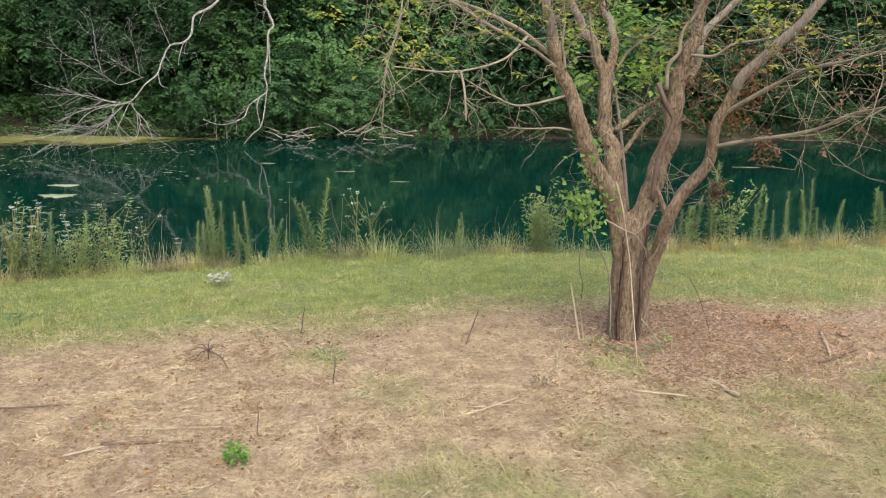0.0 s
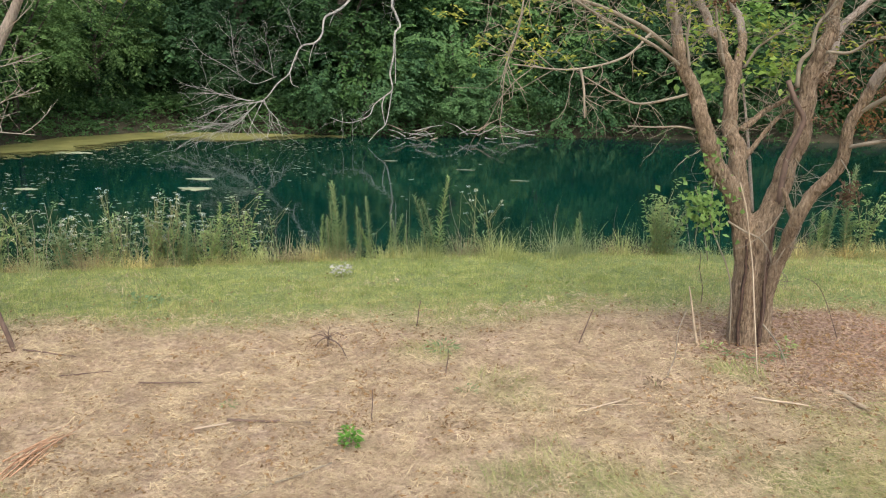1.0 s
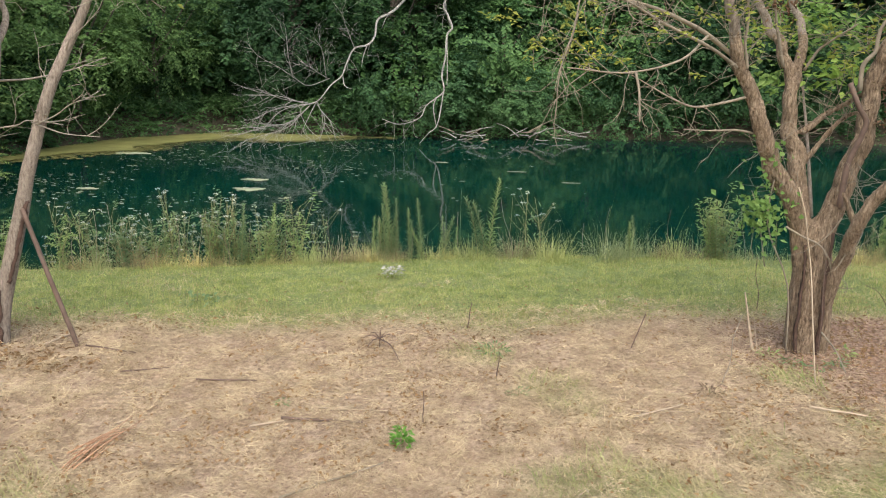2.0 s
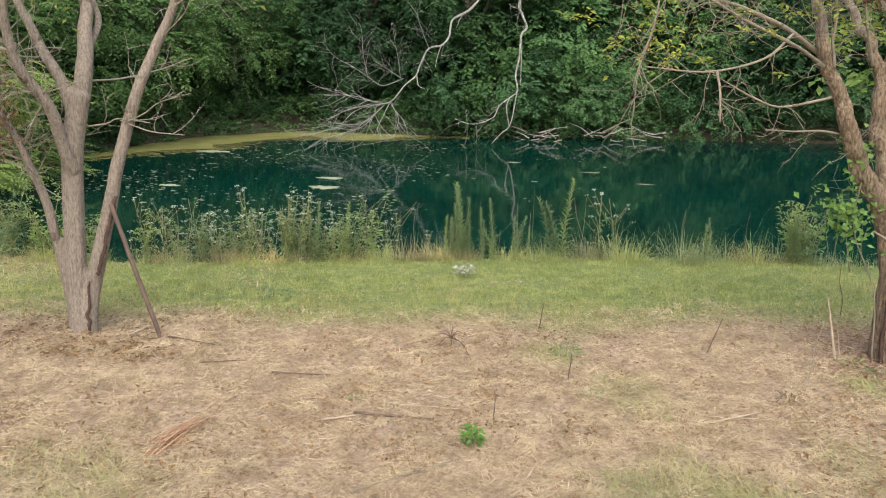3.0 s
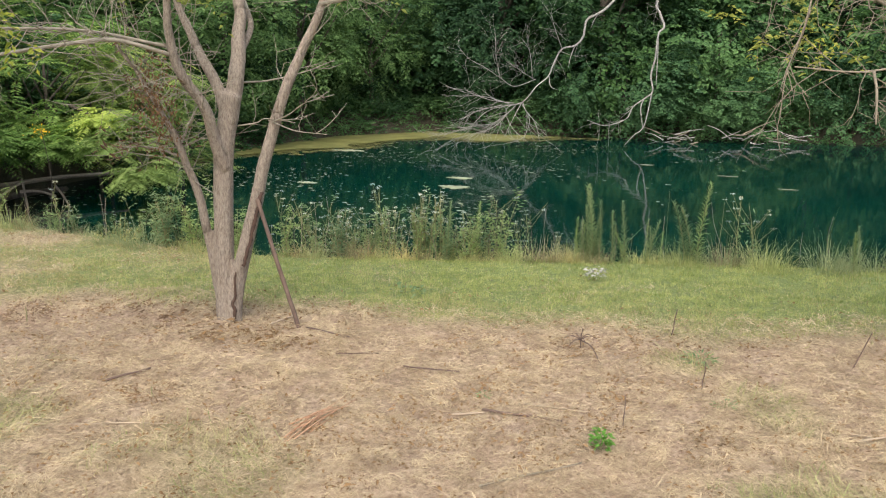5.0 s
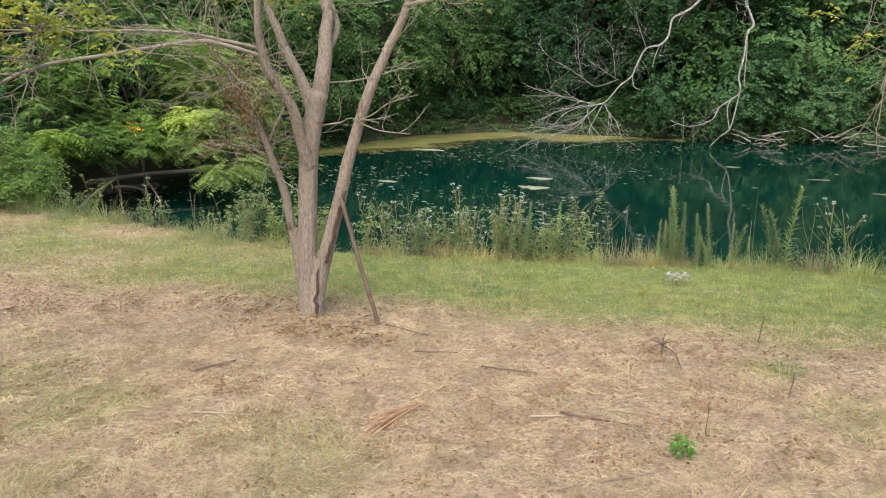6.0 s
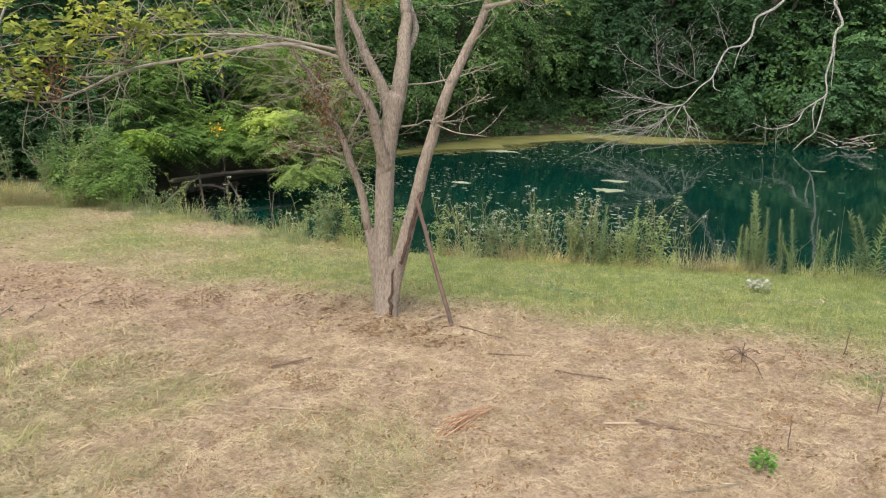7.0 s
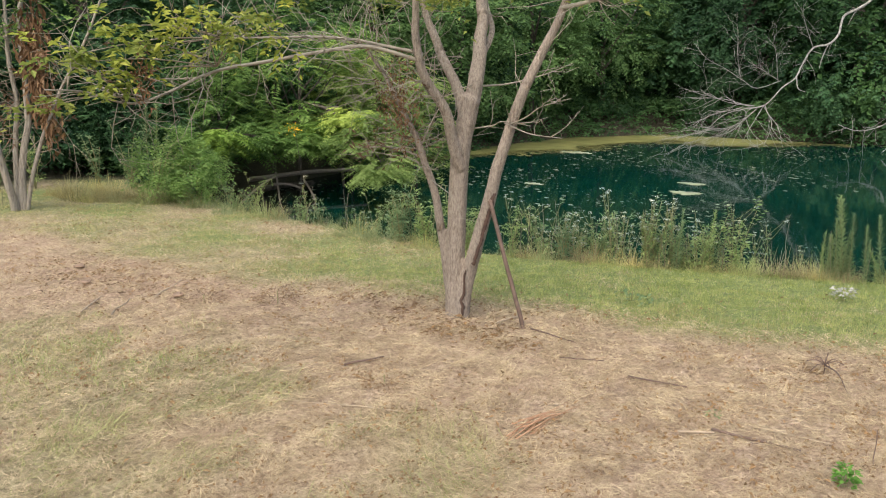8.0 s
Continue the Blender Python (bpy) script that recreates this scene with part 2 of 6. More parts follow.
def tube(pts, r0, r1, sides=10, steps=4, rough=0.0, rng=None, flare=0.0, power=1.0, ridge=0.0, wiggle=0.0):
    """A tapered, slightly knobbly tube of quads along a smoothed path, closed at its tip."""
    p = smooth_path(pts, steps) if steps > 1 else np.asarray(pts, float)
    n = len(p)
    s = np.linspace(0, 1, n)
    r = r0 + (r1 - r0) * s ** power
    if flare:
        r = r * (1 + flare * np.exp(-s * n / 3.0))
    if wiggle:
        w = rng.normal(0, 1, (n, 3))
        for _ in range(2):
            w = (w + np.roll(w, 1, 0) + np.roll(w, -1, 0)) / 3
        w[0] = 0
        p = p + w * (wiggle * r)[:, None]
    tan = unit(np.gradient(p, axis=0))
    ref = np.array([0.0, 1.0, 0.0]) if abs(tan[0][1]) < 0.8 else np.array([1.0, 0, 0])
    e1 = unit(np.cross(tan, ref))
    e2 = np.cross(tan, e1)
    a = np.linspace(0, 2 * np.pi, sides, endpoint=False)
    rr = r[:, None] * np.ones(sides)
    if rough:
        lobes = rng.uniform(-1, 1, sides)
        rr = rr * (1 + rough * (0.7 * lobes + 0.6 * rng.uniform(-1, 1, (n, sides))))
    if ridge:
        ph = np.cumsum(rng.normal(0, 0.07, (4, n)), axis=1) + rng.uniform(0, 6.28, (4, 1))
        for q, kk in enumerate((3, 5, 8, 11)):
            rr = rr * (1 + ridge * (0.9, 0.8, 0.6, 0.4)[q] * np.sin(kk * a[None, :] + ph[q][:, None]))
    v = p[:, None] + rr[..., None] * (np.cos(a)[:, None] * e1[:, None] + np.sin(a)[:, None] * e2[:, None])
    v = np.concatenate([v.reshape(-1, 3), p[-1:] + tan[-1:] * r[-1], p[:1] - tan[:1] * r[0] * 0.2])
    i, j = np.meshgrid(np.arange(n - 1), np.arange(sides), indexing="ij")
    k = (j + 1) % sides
    f = np.stack([i * sides + j, i * sides + k, (i + 1) * sides + k, (i + 1) * sides + j], -1).reshape(-1, 4)
    jj = np.arange(sides)
    last = (n - 1) * sides
    ev = jj[0::2]
    tip = np.stack([last + ev, last + (ev + 1) % sides, last + (ev + 2) % sides, np.full(len(ev), n * sides)], -1)
    foot = np.stack([(ev + 2) % sides, (ev + 1) % sides, ev, np.full(len(ev), n * sides + 1)], -1)
    return v, np.concatenate([f, tip, foot])


def fused(name, tubes, mat, voxel, relief, smooth=3):
    """Several overlapping tubes grown into one skin, with bark furrows as real relief."""
    ob = new(name, mesh_of(name, *joined(tubes), mat, True))
    mod = ob.modifiers.new("skin", "REMESH")
    mod.mode, mod.voxel_size, mod.use_smooth_shade = "VOXEL", voxel, True
    sm = ob.modifiers.new("soft", "SMOOTH")
    sm.factor, sm.iterations = 0.5, smooth
    me = bpy.data.meshes.new_from_object(ob.evaluated_get(bpy.context.evaluated_depsgraph_get()))
    old = ob.data
    bpy.data.objects.remove(ob)
    bpy.data.meshes.remove(old)
    n = len(me.vertices)
    co, no = np.empty(n * 3, np.float32), np.empty(n * 3, np.float32)
    me.vertices.foreach_get("co", co)
    me.vertices.foreach_get("normal", no)
    co, no = co.reshape(-1, 3), no.reshape(-1, 3)
    h = np.array([noise.noise(Vector((c[0] * 48, c[1] * 48, c[2] * 4.0))) + 0.5 * noise.noise(Vector((c[0] * 90, c[1] * 90, c[2] * 12))) for c in co.tolist()])
    h = 0.4 - np.abs(h) * 1.6
    me.vertices.foreach_set("co", (co + no * (h * relief)[:, None]).ravel())
    me.polygons.foreach_set("use_smooth", np.full(len(me.polygons), True))
    if not me.materials:
        me.materials.append(mat)
    me.update()
    return me


def leaves(at, along, up, length, width, fold=0.25, shape=0.45):
    """Pointed leaves folded along the midrib, two triangles each."""
    along = unit(along)
    side = unit(np.cross(up, along))
    nrm = np.cross(along, side)
    length, width = np.broadcast_to(length, len(at))[:, None], np.broadcast_to(width, len(at))[:, None]
    mid = at + along * length * shape + nrm * width * fold
    tip = at + along * length - nrm * length * 0.08
    v = np.stack([at, mid + side * width / 2, tip, mid - side * width / 2], 1).reshape(-1, 3)
    b = np.arange(len(at))[:, None] * 4
    f = np.concatenate([b + [[0, 1, 2]], b + [[0, 2, 3]]])
    return v, f


def sprays(rng, centres, axes, k, length, leaf_len, leaf_w, droop=0.25, jitter=0.5, face=None):
    """Leafy shoots: k leaves in two rows along each axis."""
    n = len(centres)
    axes = unit(axes)
    s = (np.arange(k) + 0.5) / k
    sgn = np.where(np.arange(k) % 2, 1.0, -1.0)
    ln = length * rng.uniform(0.6, 1.3, (n, 1))
    pos = centres[:, None] + axes[:, None] * (s * ln)[..., None]
    pos[..., 2] -= droop * (s * ln) ** 2 / max(length, 1e-6)
    side = unit(np.cross(axes, [0, 0, 1.0]))
    dirs = axes[:, None] * 0.55 + side[:, None] * sgn[None, :, None] + rng.normal(0, jitter * 0.6, (n, k, 3))
    dirs[..., 2] -= 0.2
    ups = (np.array([[0, 0, 1.0]]) if face is None else face)[:, None] + rng.normal(0, jitter, (n, k, 3))
    sz = rng.uniform(0.65, 1.3, n * k)
    return leaves(pos.reshape(-1, 3), dirs.reshape(-1, 3), ups.reshape(-1, 3), leaf_len * sz, leaf_w * sz)


def crown(rng, radii, lumps, per_lump, k, shoot, leaf_len, leaf_w, lump=(0.24, 0.56), base_cut=-0.95, jitter=0.5):
    """A crown of leafy shoots gathered in uneven shelves round an ellipsoid; the origin at its middle."""
    R = np.array(radii)
    d = unit(rng.normal(0, 1, (lumps * 4, 3)))
    d = d[d[:, 2] > base_cut][:lumps]
    c = d * R * rng.uniform(0.4, 1.0, (len(d), 1))
    lr = rng.uniform(*lump, len(c)) * R.min()
    o = unit(rng.normal(0, 1, (len(c), per_lump, 3)) + 0.6 * d[:, None] + np.array([0, 0, 0.55]))
    pts = c[:, None] + o * np.array([1, 1, 0.5]) * lr[:, None, None] * rng.uniform(0.72, 1.1, (len(c), per_lump, 1))
    ax = o * 0.8 + d[:, None] * 0.6 + rng.normal(0, 0.35, o.shape) - np.array([0, 0, 0.45])
    return sprays(rng, pts.reshape(-1, 3), ax.reshape(-1, 3), k, shoot, leaf_len, leaf_w, 0.25, jitter, (o * 0.75 + np.array([0, 0, 0.65])).reshape(-1, 3))


def fern_crown(rng, radii, lumps, per_lump, pairs, frond, leaf_len, leaf_w):
    """A crown of arching feather-shaped leaves: each a rachis with two even rows of leaflets, spread in shelves."""
    R = np.array(radii)
    d = unit(rng.normal(0, 1, (lumps, 3)) + [0, 0, 0.25])
    c = d * R * rng.uniform(0.35, 0.95, (lumps, 1))
    az = np.arctan2(d[:, 1], d[:, 0])[:, None] + rng.normal(0, 1.15, (lumps, per_lump))
    n = lumps * per_lump
    ax = np.stack([np.cos(az), np.sin(az), rng.normal(0.15, 0.22, az.shape)], -1).reshape(-1, 3)
    start = np.repeat(c, per_lump, 0) + rng.normal(0, 0.1, (n, 3)) * R
    ln = frond * rng.uniform(0.6, 1.25, n)
    k = pairs * 2
    s = (0.16 + 0.84 * (np.arange(k) // 2 + 0.5) / pairs)[None, :]
    sgn = np.where(np.arange(k) % 2, 1.0, -1.0)[None, :, None]
    ax = unit(ax)
    pos = start[:, None] + ax[:, None] * (s * ln[:, None])[..., None]
    pos[..., 2] -= 0.42 * s ** 2 * ln[:, None]
    side = unit(np.cross(ax, [0, 0, 1.0]))
    dirs = side[:, None] * sgn + ax[:, None] * 0.35 + rng.normal(0, 0.09, (n, k, 3)) - np.array([0, 0, 0.22]) - np.array([0, 0, 0.25]) * s[..., None]
    up = np.array([0, 0, 1.0]) + rng.normal(0, 0.28, (n, 1, 3)) + rng.normal(0, 0.1, (n, k, 3))
    sz = (1.05 - 0.55 * np.abs(2 * s - 0.9) ** 2) * rng.uniform(0.85, 1.15, (n, k))
    return leaves(pos.reshape(-1, 3), dirs.reshape(-1, 3), up.reshape(-1, 3), (leaf_len * sz).ravel(), (leaf_w * sz).ravel(), 0.12)


# ---- plan: waterline, lawn edge, heights ----
WATER_Z = -0.7
SHORE = np.array([
    (-12.9, 7.6), (-11.4, 7.0), (-9.0, 6.6), (-7.6, 6.6), (-6.5, 6.5), (-5.2, 6.5), (-4.2, 6.8), (-3.4, 7.1), (-2.4, 7.5), (-1.4, 7.9),
    (-0.4, 8.2), (0.9, 8.4), (2.2, 8.6), (3.4, 8.8), (4.4, 9.1), (9.0, 10.6), (16, 12.2), (26, 15), (34, 20), (30, 27.6),
    (14, 27.1), (9.3, 26.8), (2, 26.2), (-2.3, 25.4), (-5.7, 24.9), (-8.5, 24.7), (-12.4, 24.8), (-14.2, 22), (-14.4, 18.5),
    (-13.7, 14), (-13.2, 10)])
BORDER_X = np.array([-14, -9.3, -7.2, -5.6, -4.5, -3.4, -2.4, -1.9, -1.2, -0.65, 0.25, 0.83, 1.8, 3.0, 8.0])
BORDER_Y = np.array([2.9, 3.3, 3.45, 3.66, 3.9, 4.05, 4.35, 4.6, 4.82, 5.0, 5.3, 5.4, 5.5, 5.58, 6.0])


def shore_distance(x, y):
    """Signed distance from the waterline, positive on land."""
    p = np.stack([x, y], -1)
    best, inside = np.full(x.shape, 1e9), np.zeros(x.shape, bool)
    for a, b in zip(SHORE, np.roll(SHORE, -1, 0)):
        ab = b - a
        t = np.clip(((p - a) @ ab) / (ab @ ab), 0, 1)
        best = np.minimum(best, np.linalg.norm(p - a - t[..., None] * ab, axis=-1))
        cross = (a[1] > y) != (b[1] > y)
        inside ^= cross & (x < (b[0] - a[0]) * (y - a[1]) / (b[1] - a[1] + 1e-12) + a[0])
    return np.where(inside, -best, best)


def sstep(a, b, x):
    t = np.clip((x - a) / (b - a), 0, 1)
    return t * t * (3 - 2 * t)


def wave(x, y, f, seed):
    """Cheap smooth noise in about -1..1."""
    g = np.random.default_rng(seed)
    out = np.zeros(np.shape(x))
    for i in range(5):
        a, ph, k = g.uniform(0, 6.28), g.uniform(0, 6.28), f * g.uniform(0.6, 1.8)
        out = out + np.sin(k * (x * math.cos(a) + y * math.sin(a)) + ph) / 2.2
    return out / 1.4


def height(x, y):
    s = shore_distance(x, y)
    land = WATER_Z + 0.6 * sstep(-0.1, 0.95, s) + 0.1 * sstep(0.8, 3.0, s)
    land = land + 0.25 * sstep(1.0, 6.0, s) * sstep(10, 14, y)
    near = sstep(0.6, 1.6, s) * (1 - sstep(10, 13, y))
    land = land + near * (0.018 * wave(x, y, 3.0, 3) + 0.012 * wave(x, y, 8.0, 4) + 0.006 * wave(x, y, 21.0, 5))
    land = land + 0.06 * np.exp(-((x + 3.35) ** 2 + (y - 3.75) ** 2) / 1.2)
    return np.where(s > 0, land, WATER_Z - 0.05 + np.maximum(s, -4) * 0.5)


def ground_at(x, y):
    return float(height(np.array([x]), np.array([y]))[0])


def masks(x, y):
    """Turf, mulch and mud shares of the ground."""
    s = shore_distance(x, y)
    b = np.interp(x, BORDER_X, BORDER_Y)
    edge = y - b + 0.16 * wave(x, y, 2.2, 11) + 0.09 * wave(x, y, 7.0, 12)
    turf = sstep(-0.4, 0.4, edge) * (1 - sstep(-4.0, -7.0, x) * np.clip(0.3 + 0.35 * wave(x, y, 2.6, 13), 0.03, 0.75))
    for cx, cy, r, a in ((2.1, 3.6, 0.85, 0.62), (1.2, 3.15, 0.65, 0.75), (0.12, 3.0, 0.35, 0.65), (0.94, 4.3, 0.22, 0.7), (-0.68, 4.3, 0.22, 0.45), (-0.2, 3.9, 0.3, 0.4), (-3.9, 1.8, 1.0, 0.42),
                         (-3.4, 2.2, 0.5, 0.4), (-2.2, 2.2, 0.6, 0.35), (-4.9, 1.6, 1.0, 0.42), (-3.3, 1.1, 0.9, 0.4), (0.9, 2.3, 1.2, 0.38)):
        q = np.hypot(x - cx, y - cy) / r
        turf = np.maximum(turf, a * sstep(1.2, 0.2, q + 0.35 * wave(x, y, 6.0, 21)))
    turf = np.maximum(turf, sstep(14, 18, np.hypot(x, y)) + sstep(0.5, -2.5, y))
    m = sstep(-1.5 - 1.2 * sstep(0.0, 0.8, x), -0.4, edge) * sstep(0.15, -0.2, edge) * sstep(-0.1, 0.7, wave(x, y, 1.3, 31) + 0.75 * sstep(0.3, 1.3, x) + 0.5 * sstep(-3.6, -4.6, x))
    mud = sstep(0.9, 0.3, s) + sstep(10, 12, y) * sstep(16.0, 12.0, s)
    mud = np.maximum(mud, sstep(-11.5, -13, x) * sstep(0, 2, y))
    return np.clip(turf, 0, 1), np.clip((0.65 + 0.35 * sstep(0.3, 1.3, x)) * m * (0.2 + 0.8 * np.maximum(sstep(0.1, 1.1, x), 0.3 * sstep(-3.3, -4.2, x))), 0, 1), np.clip(mud, 0, 1)


# ---- ground and water ----
def axis(lo, hi, step, far):
    out = list(np.arange(lo, hi, step))
    d = step
    a, b = lo, hi
    left, right = [], []
    while a > -far:
        d *= 1.22
        a -= d
        left.append(a)
    d = step
    while b < far:
        right.append(b)
        d *= 1.22
        b += d
    return np.array(left[::-1] + out + right + [far])


gx, gy = axis(-15, 8, 0.11, 900), axis(0.5, 11, 0.085, 900)
GX, GY = np.meshgrid(gx, gy)
GZ = height(GX, GY)
gi = np.arange(GX.size).reshape(GX.shape)
gf = np.stack([gi[:-1, :-1], gi[:-1, 1:], gi[1:, 1:], gi[1:, :-1]], -1).reshape(-1, 4)
ground = thing("ground", (0, 0, 0), "mown bank of straw-littered soil and patchy grass", "ground", kind="structure",
               data=(np.stack([GX, GY, GZ], -1).reshape(-1, 3), gf, GROUND, True))
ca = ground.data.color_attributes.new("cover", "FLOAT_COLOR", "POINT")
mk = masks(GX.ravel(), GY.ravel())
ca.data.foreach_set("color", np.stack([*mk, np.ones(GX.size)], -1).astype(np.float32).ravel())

wx, wy = np.meshgrid(np.linspace(-15.2, 35, 40), np.linspace(6.0, 28.4, 24))
wi = np.arange(wx.size).reshape(wx.shape)
water = thing("water", (0, 0, 0), "still deep teal pond water with mirror reflections", "pond", kind="structure",
              data=(np.stack([wx, wy, np.full(wx.shape, WATER_Z)], -1).reshape(-1, 3),
                    np.stack([wi[:-1, :-1], wi[:-1, 1:], wi[1:, 1:], wi[1:, :-1]], -1).reshape(-1, 4), WATER, True))


# ---- the two trees on the near bank ----
def twigs_on(rng, path, count, reach, r=0.006, lo=0.35, droop=0.1, spread=0.9):
    """Fine forked twigs growing from a limb."""
    p = smooth_path(path, 6)
    tan = unit(np.gradient(p, axis=0))
    out, ends = [], []
    for _ in range(count):
        i = int(rng.uniform(lo, 0.98) * (len(p) - 1))
        d = unit(tan[i] * 0.6 + rng.normal(0, spread, 3))
        ln = reach * rng.uniform(0.45, 1.25)
        q = [p[i]]
        for k in range(4):
            d = unit(d + rng.normal(0, 0.22, 3) - np.array([0, 0, droop]))
            q.append(q[-1] + d * ln / 4)
        out.append(tube(q, r, r * 0.35, 4, 1))
        ends.append((q[-1], d))
        for k in (1, 2, 3):
            if rng.random() < 0.75:
                e = unit(d + rng.normal(0, 0.8, 3))
                s2 = [q[k], q[k] + e * ln * 0.22, q[k] + unit(e + rng.normal(0, 0.3, 3)) * ln * 0.45]
                out.append(tube(s2, r * 0.6, r * 0.3, 4, 1))
                ends.append((s2[-1], e))
    return out, ends


def limb(tree, base, name, pts, r0, r1, rng, mat, sides=12, label="", rough=0.05, flare=0.0, ridge=0.03):
    q = np.asarray(pts) - base
    v, f = tube(q, r0, r1, sides, 6, rough, rng, flare, 1.0, ridge, 0.0 if name == "trunk" else 0.32)
    return part(name, (v, f, mat, True), tree, label)


rng = np.random.default_rng(7)
B1 = np.array([1.09, 4.85, float(height(np.array([1.09]), np.array([4.85]))[0])])
tree_1 = thing("multi_stemmed_tree", B1, "rough-barked multi-stemmed tree with half-bare limbs on the bank", "tree")
T1 = []
T1.append(("stem", [(1.08, 4.86, 0.38), (0.97, 4.83, 0.81), (0.89, 4.80, 0.97), (0.82, 4.77, 1.07), (0.78, 4.73, 1.17), (0.71, 4.70, 1.33), (0.64, 4.66, 1.48), (0.58, 4.62, 1.63), (0.53, 4.58, 1.78), (0.50, 4.54, 1.92), (0.47, 4.50, 2.16), (0.40, 4.46, 2.71)], 0.080, 0.018))
T1.append(("stem", [(1.03, 4.86, 0.60), (1.00, 4.89, 0.86), (0.97, 4.93, 1.06), (0.95, 4.96, 1.19), (0.93, 5.00, 1.35), (0.92, 5.03, 1.48), (0.89, 5.07, 1.61), (0.85, 5.10, 1.74), (0.78, 5.14, 1.85), (0.72, 5.18, 1.96), (0.64, 5.21, 2.38), (0.63, 5.25, 3.00)], 0.070, 0.015))
T1.append(("stem", [(0.94, 5.05, 1.46), (0.98, 5.13, 1.59), (1.01, 5.22, 1.73), (0.99, 5.30, 1.86), (0.94, 5.38, 1.98), (0.92, 5.47, 2.39), (0.95, 5.55, 2.92)], 0.042, 0.012))
T1.append(("stem", [(1.13, 4.84, 0.42), (1.15, 4.84, 0.67), (1.19, 4.85, 0.86), (1.24, 4.86, 1.00), (1.28, 4.86, 1.17), (1.29, 4.87, 1.33), (1.31, 4.88, 1.49), (1.35, 4.88, 1.65), (1.39, 4.89, 1.80), (1.44, 4.90, 1.96), (1.50, 4.90, 2.20), (1.55, 4.91, 2.55), (1.57, 4.92, 2.94)], 0.082, 0.030))
T1.append(("stem", [(1.17, 4.81, -0.05), (1.185, 4.78, 0.30), (1.215, 4.70, 0.54), (1.23, 4.59, 0.73), (1.28, 4.52, 0.91), (1.38, 4.45, 1.09), (1.39, 4.39, 1.29), (1.47, 4.32, 1.51), (1.57, 4.23, 1.67), (1.70, 4.13, 1.84), (1.84, 4.02, 2.06), (1.91, 3.93, 2.39)], 0.052, 0.022))
T1.append(("branch", [(1.37, 4.88, 1.50), (1.45, 5.03, 1.63), (1.53, 5.17, 1.79), (1.72, 5.28, 1.97), (1.91, 5.38, 2.21), (2.10, 5.48, 2.69)], 0.040, 0.010))
T1.append(("branch", [(1.38, 4.45, 1.17), (1.49, 4.30, 1.22), (1.74, 4.08, 1.29), (1.86, 3.89, 1.39), (1.94, 3.71, 1.44), (2.04, 3.52, 1.54)], 0.014, 0.005))
T1.append(("branch", [(1.40, 4.39, 1.34), (1.61, 4.16, 1.52), (1.66, 3.96, 1.59), (1.76, 3.74, 1.63), (1.87, 3.50, 1.72)], 0.015, 0.005))
T1.append(("branch", [(0.62, 4.68, 1.59), (0.39, 4.53, 1.75), (0.17, 4.43, 1.85), (-0.03, 4.31, 1.91), (-0.27, 4.18, 2.00), (-0.60, 4.03, 2.05)], 0.017, 0.005))
T1.append(("branch", [(0.63, 4.68, 1.54), (0.44, 4.44, 1.66), (0.19, 4.23, 1.78), (0.00, 4.00, 1.87), (-0.17, 3.77, 1.96)], 0.013, 0.005))
T1.append(("branch", [(0.41, 4.50, 1.73), (0.27, 4.26, 1.61), (0.03, 4.07, 1.55), (-0.25, 3.86, 1.57)], 0.009, 0.004))
T1.append(("branch", [(0.68, 4.70, 1.43), (0.43, 4.48, 1.38), (0.28, 4.28, 1.41), (0.04, 4.07, 1.54)], 0.010, 0.003))
T1.append(("branch", [(0.78, 4.77, 1.21), (0.62, 4.66, 1.25), (0.47, 4.56, 1.25), (0.32, 4.46, 1.26)], 0.010, 0.003))
T1.append(("branch", [(0.06, 4.07, 1.55), (0.08, 4.00, 1.45), (0.09, 3.97, 1.33)], 0.008, 0.005))
T1.append(("branch", [(-0.20, 3.90, 1.93), (-0.23, 3.86, 1.73), (-0.28, 3.84, 1.55), (-0.29, 3.81, 1.35)], 0.0055, 0.0025))
T1.append(("stub", [(1.25, 4.62, 0.73), (1.21, 4.62, 0.84), (1.16, 4.60, 0.94)], 0.027, 0.015))
T1.append(("branch", [(0.99, 4.95, 1.22), (1.16, 5.04, 1.34), (1.33, 4.95, 1.46)], 0.025, 0.015))
T1.append(("branch", [(1.02, 4.94, 1.06), (1.19, 5.01, 1.28), (1.33, 4.95, 1.36)], 0.020, 0.012))
T1.append(("branch", [(0.87, 5.00, 1.58), (0.83, 4.97, 1.72), (0.80, 4.95, 1.86), (0.78, 4.93, 1.95), (0.76, 4.90, 2.16)], 0.013, 0.006))
T1.append(("branch", [(0.99, 5.05, 1.56), (1.05, 5.02, 1.67), (1.13, 4.98, 1.74), (1.22, 4.95, 1.81)], 0.011, 0.005))
T1.append(("branch", [(1.24, 4.84, 1.46), (1.24, 4.83, 1.59), (1.29, 4.82, 1.66), (1.30, 4.81, 1.77), (1.35, 4.80, 1.86), (1.40, 4.79, 1.96), (1.45, 4.78, 2.13)], 0.017, 0.008))
T1.append(("branch", [(1.36, 4.80, 1.65), (1.47, 4.75, 1.65), (1.56, 4.70, 1.72), (1.69, 4.65, 1.74), (1.80, 4.60, 1.80)], 0.012, 0.005))
T1.append(("branch", [(0.63, 4.62, 1.57), (0.61, 4.61, 1.69), (0.61, 4.59, 1.84), (0.59, 4.58, 1.98)], 0.010, 0.006))
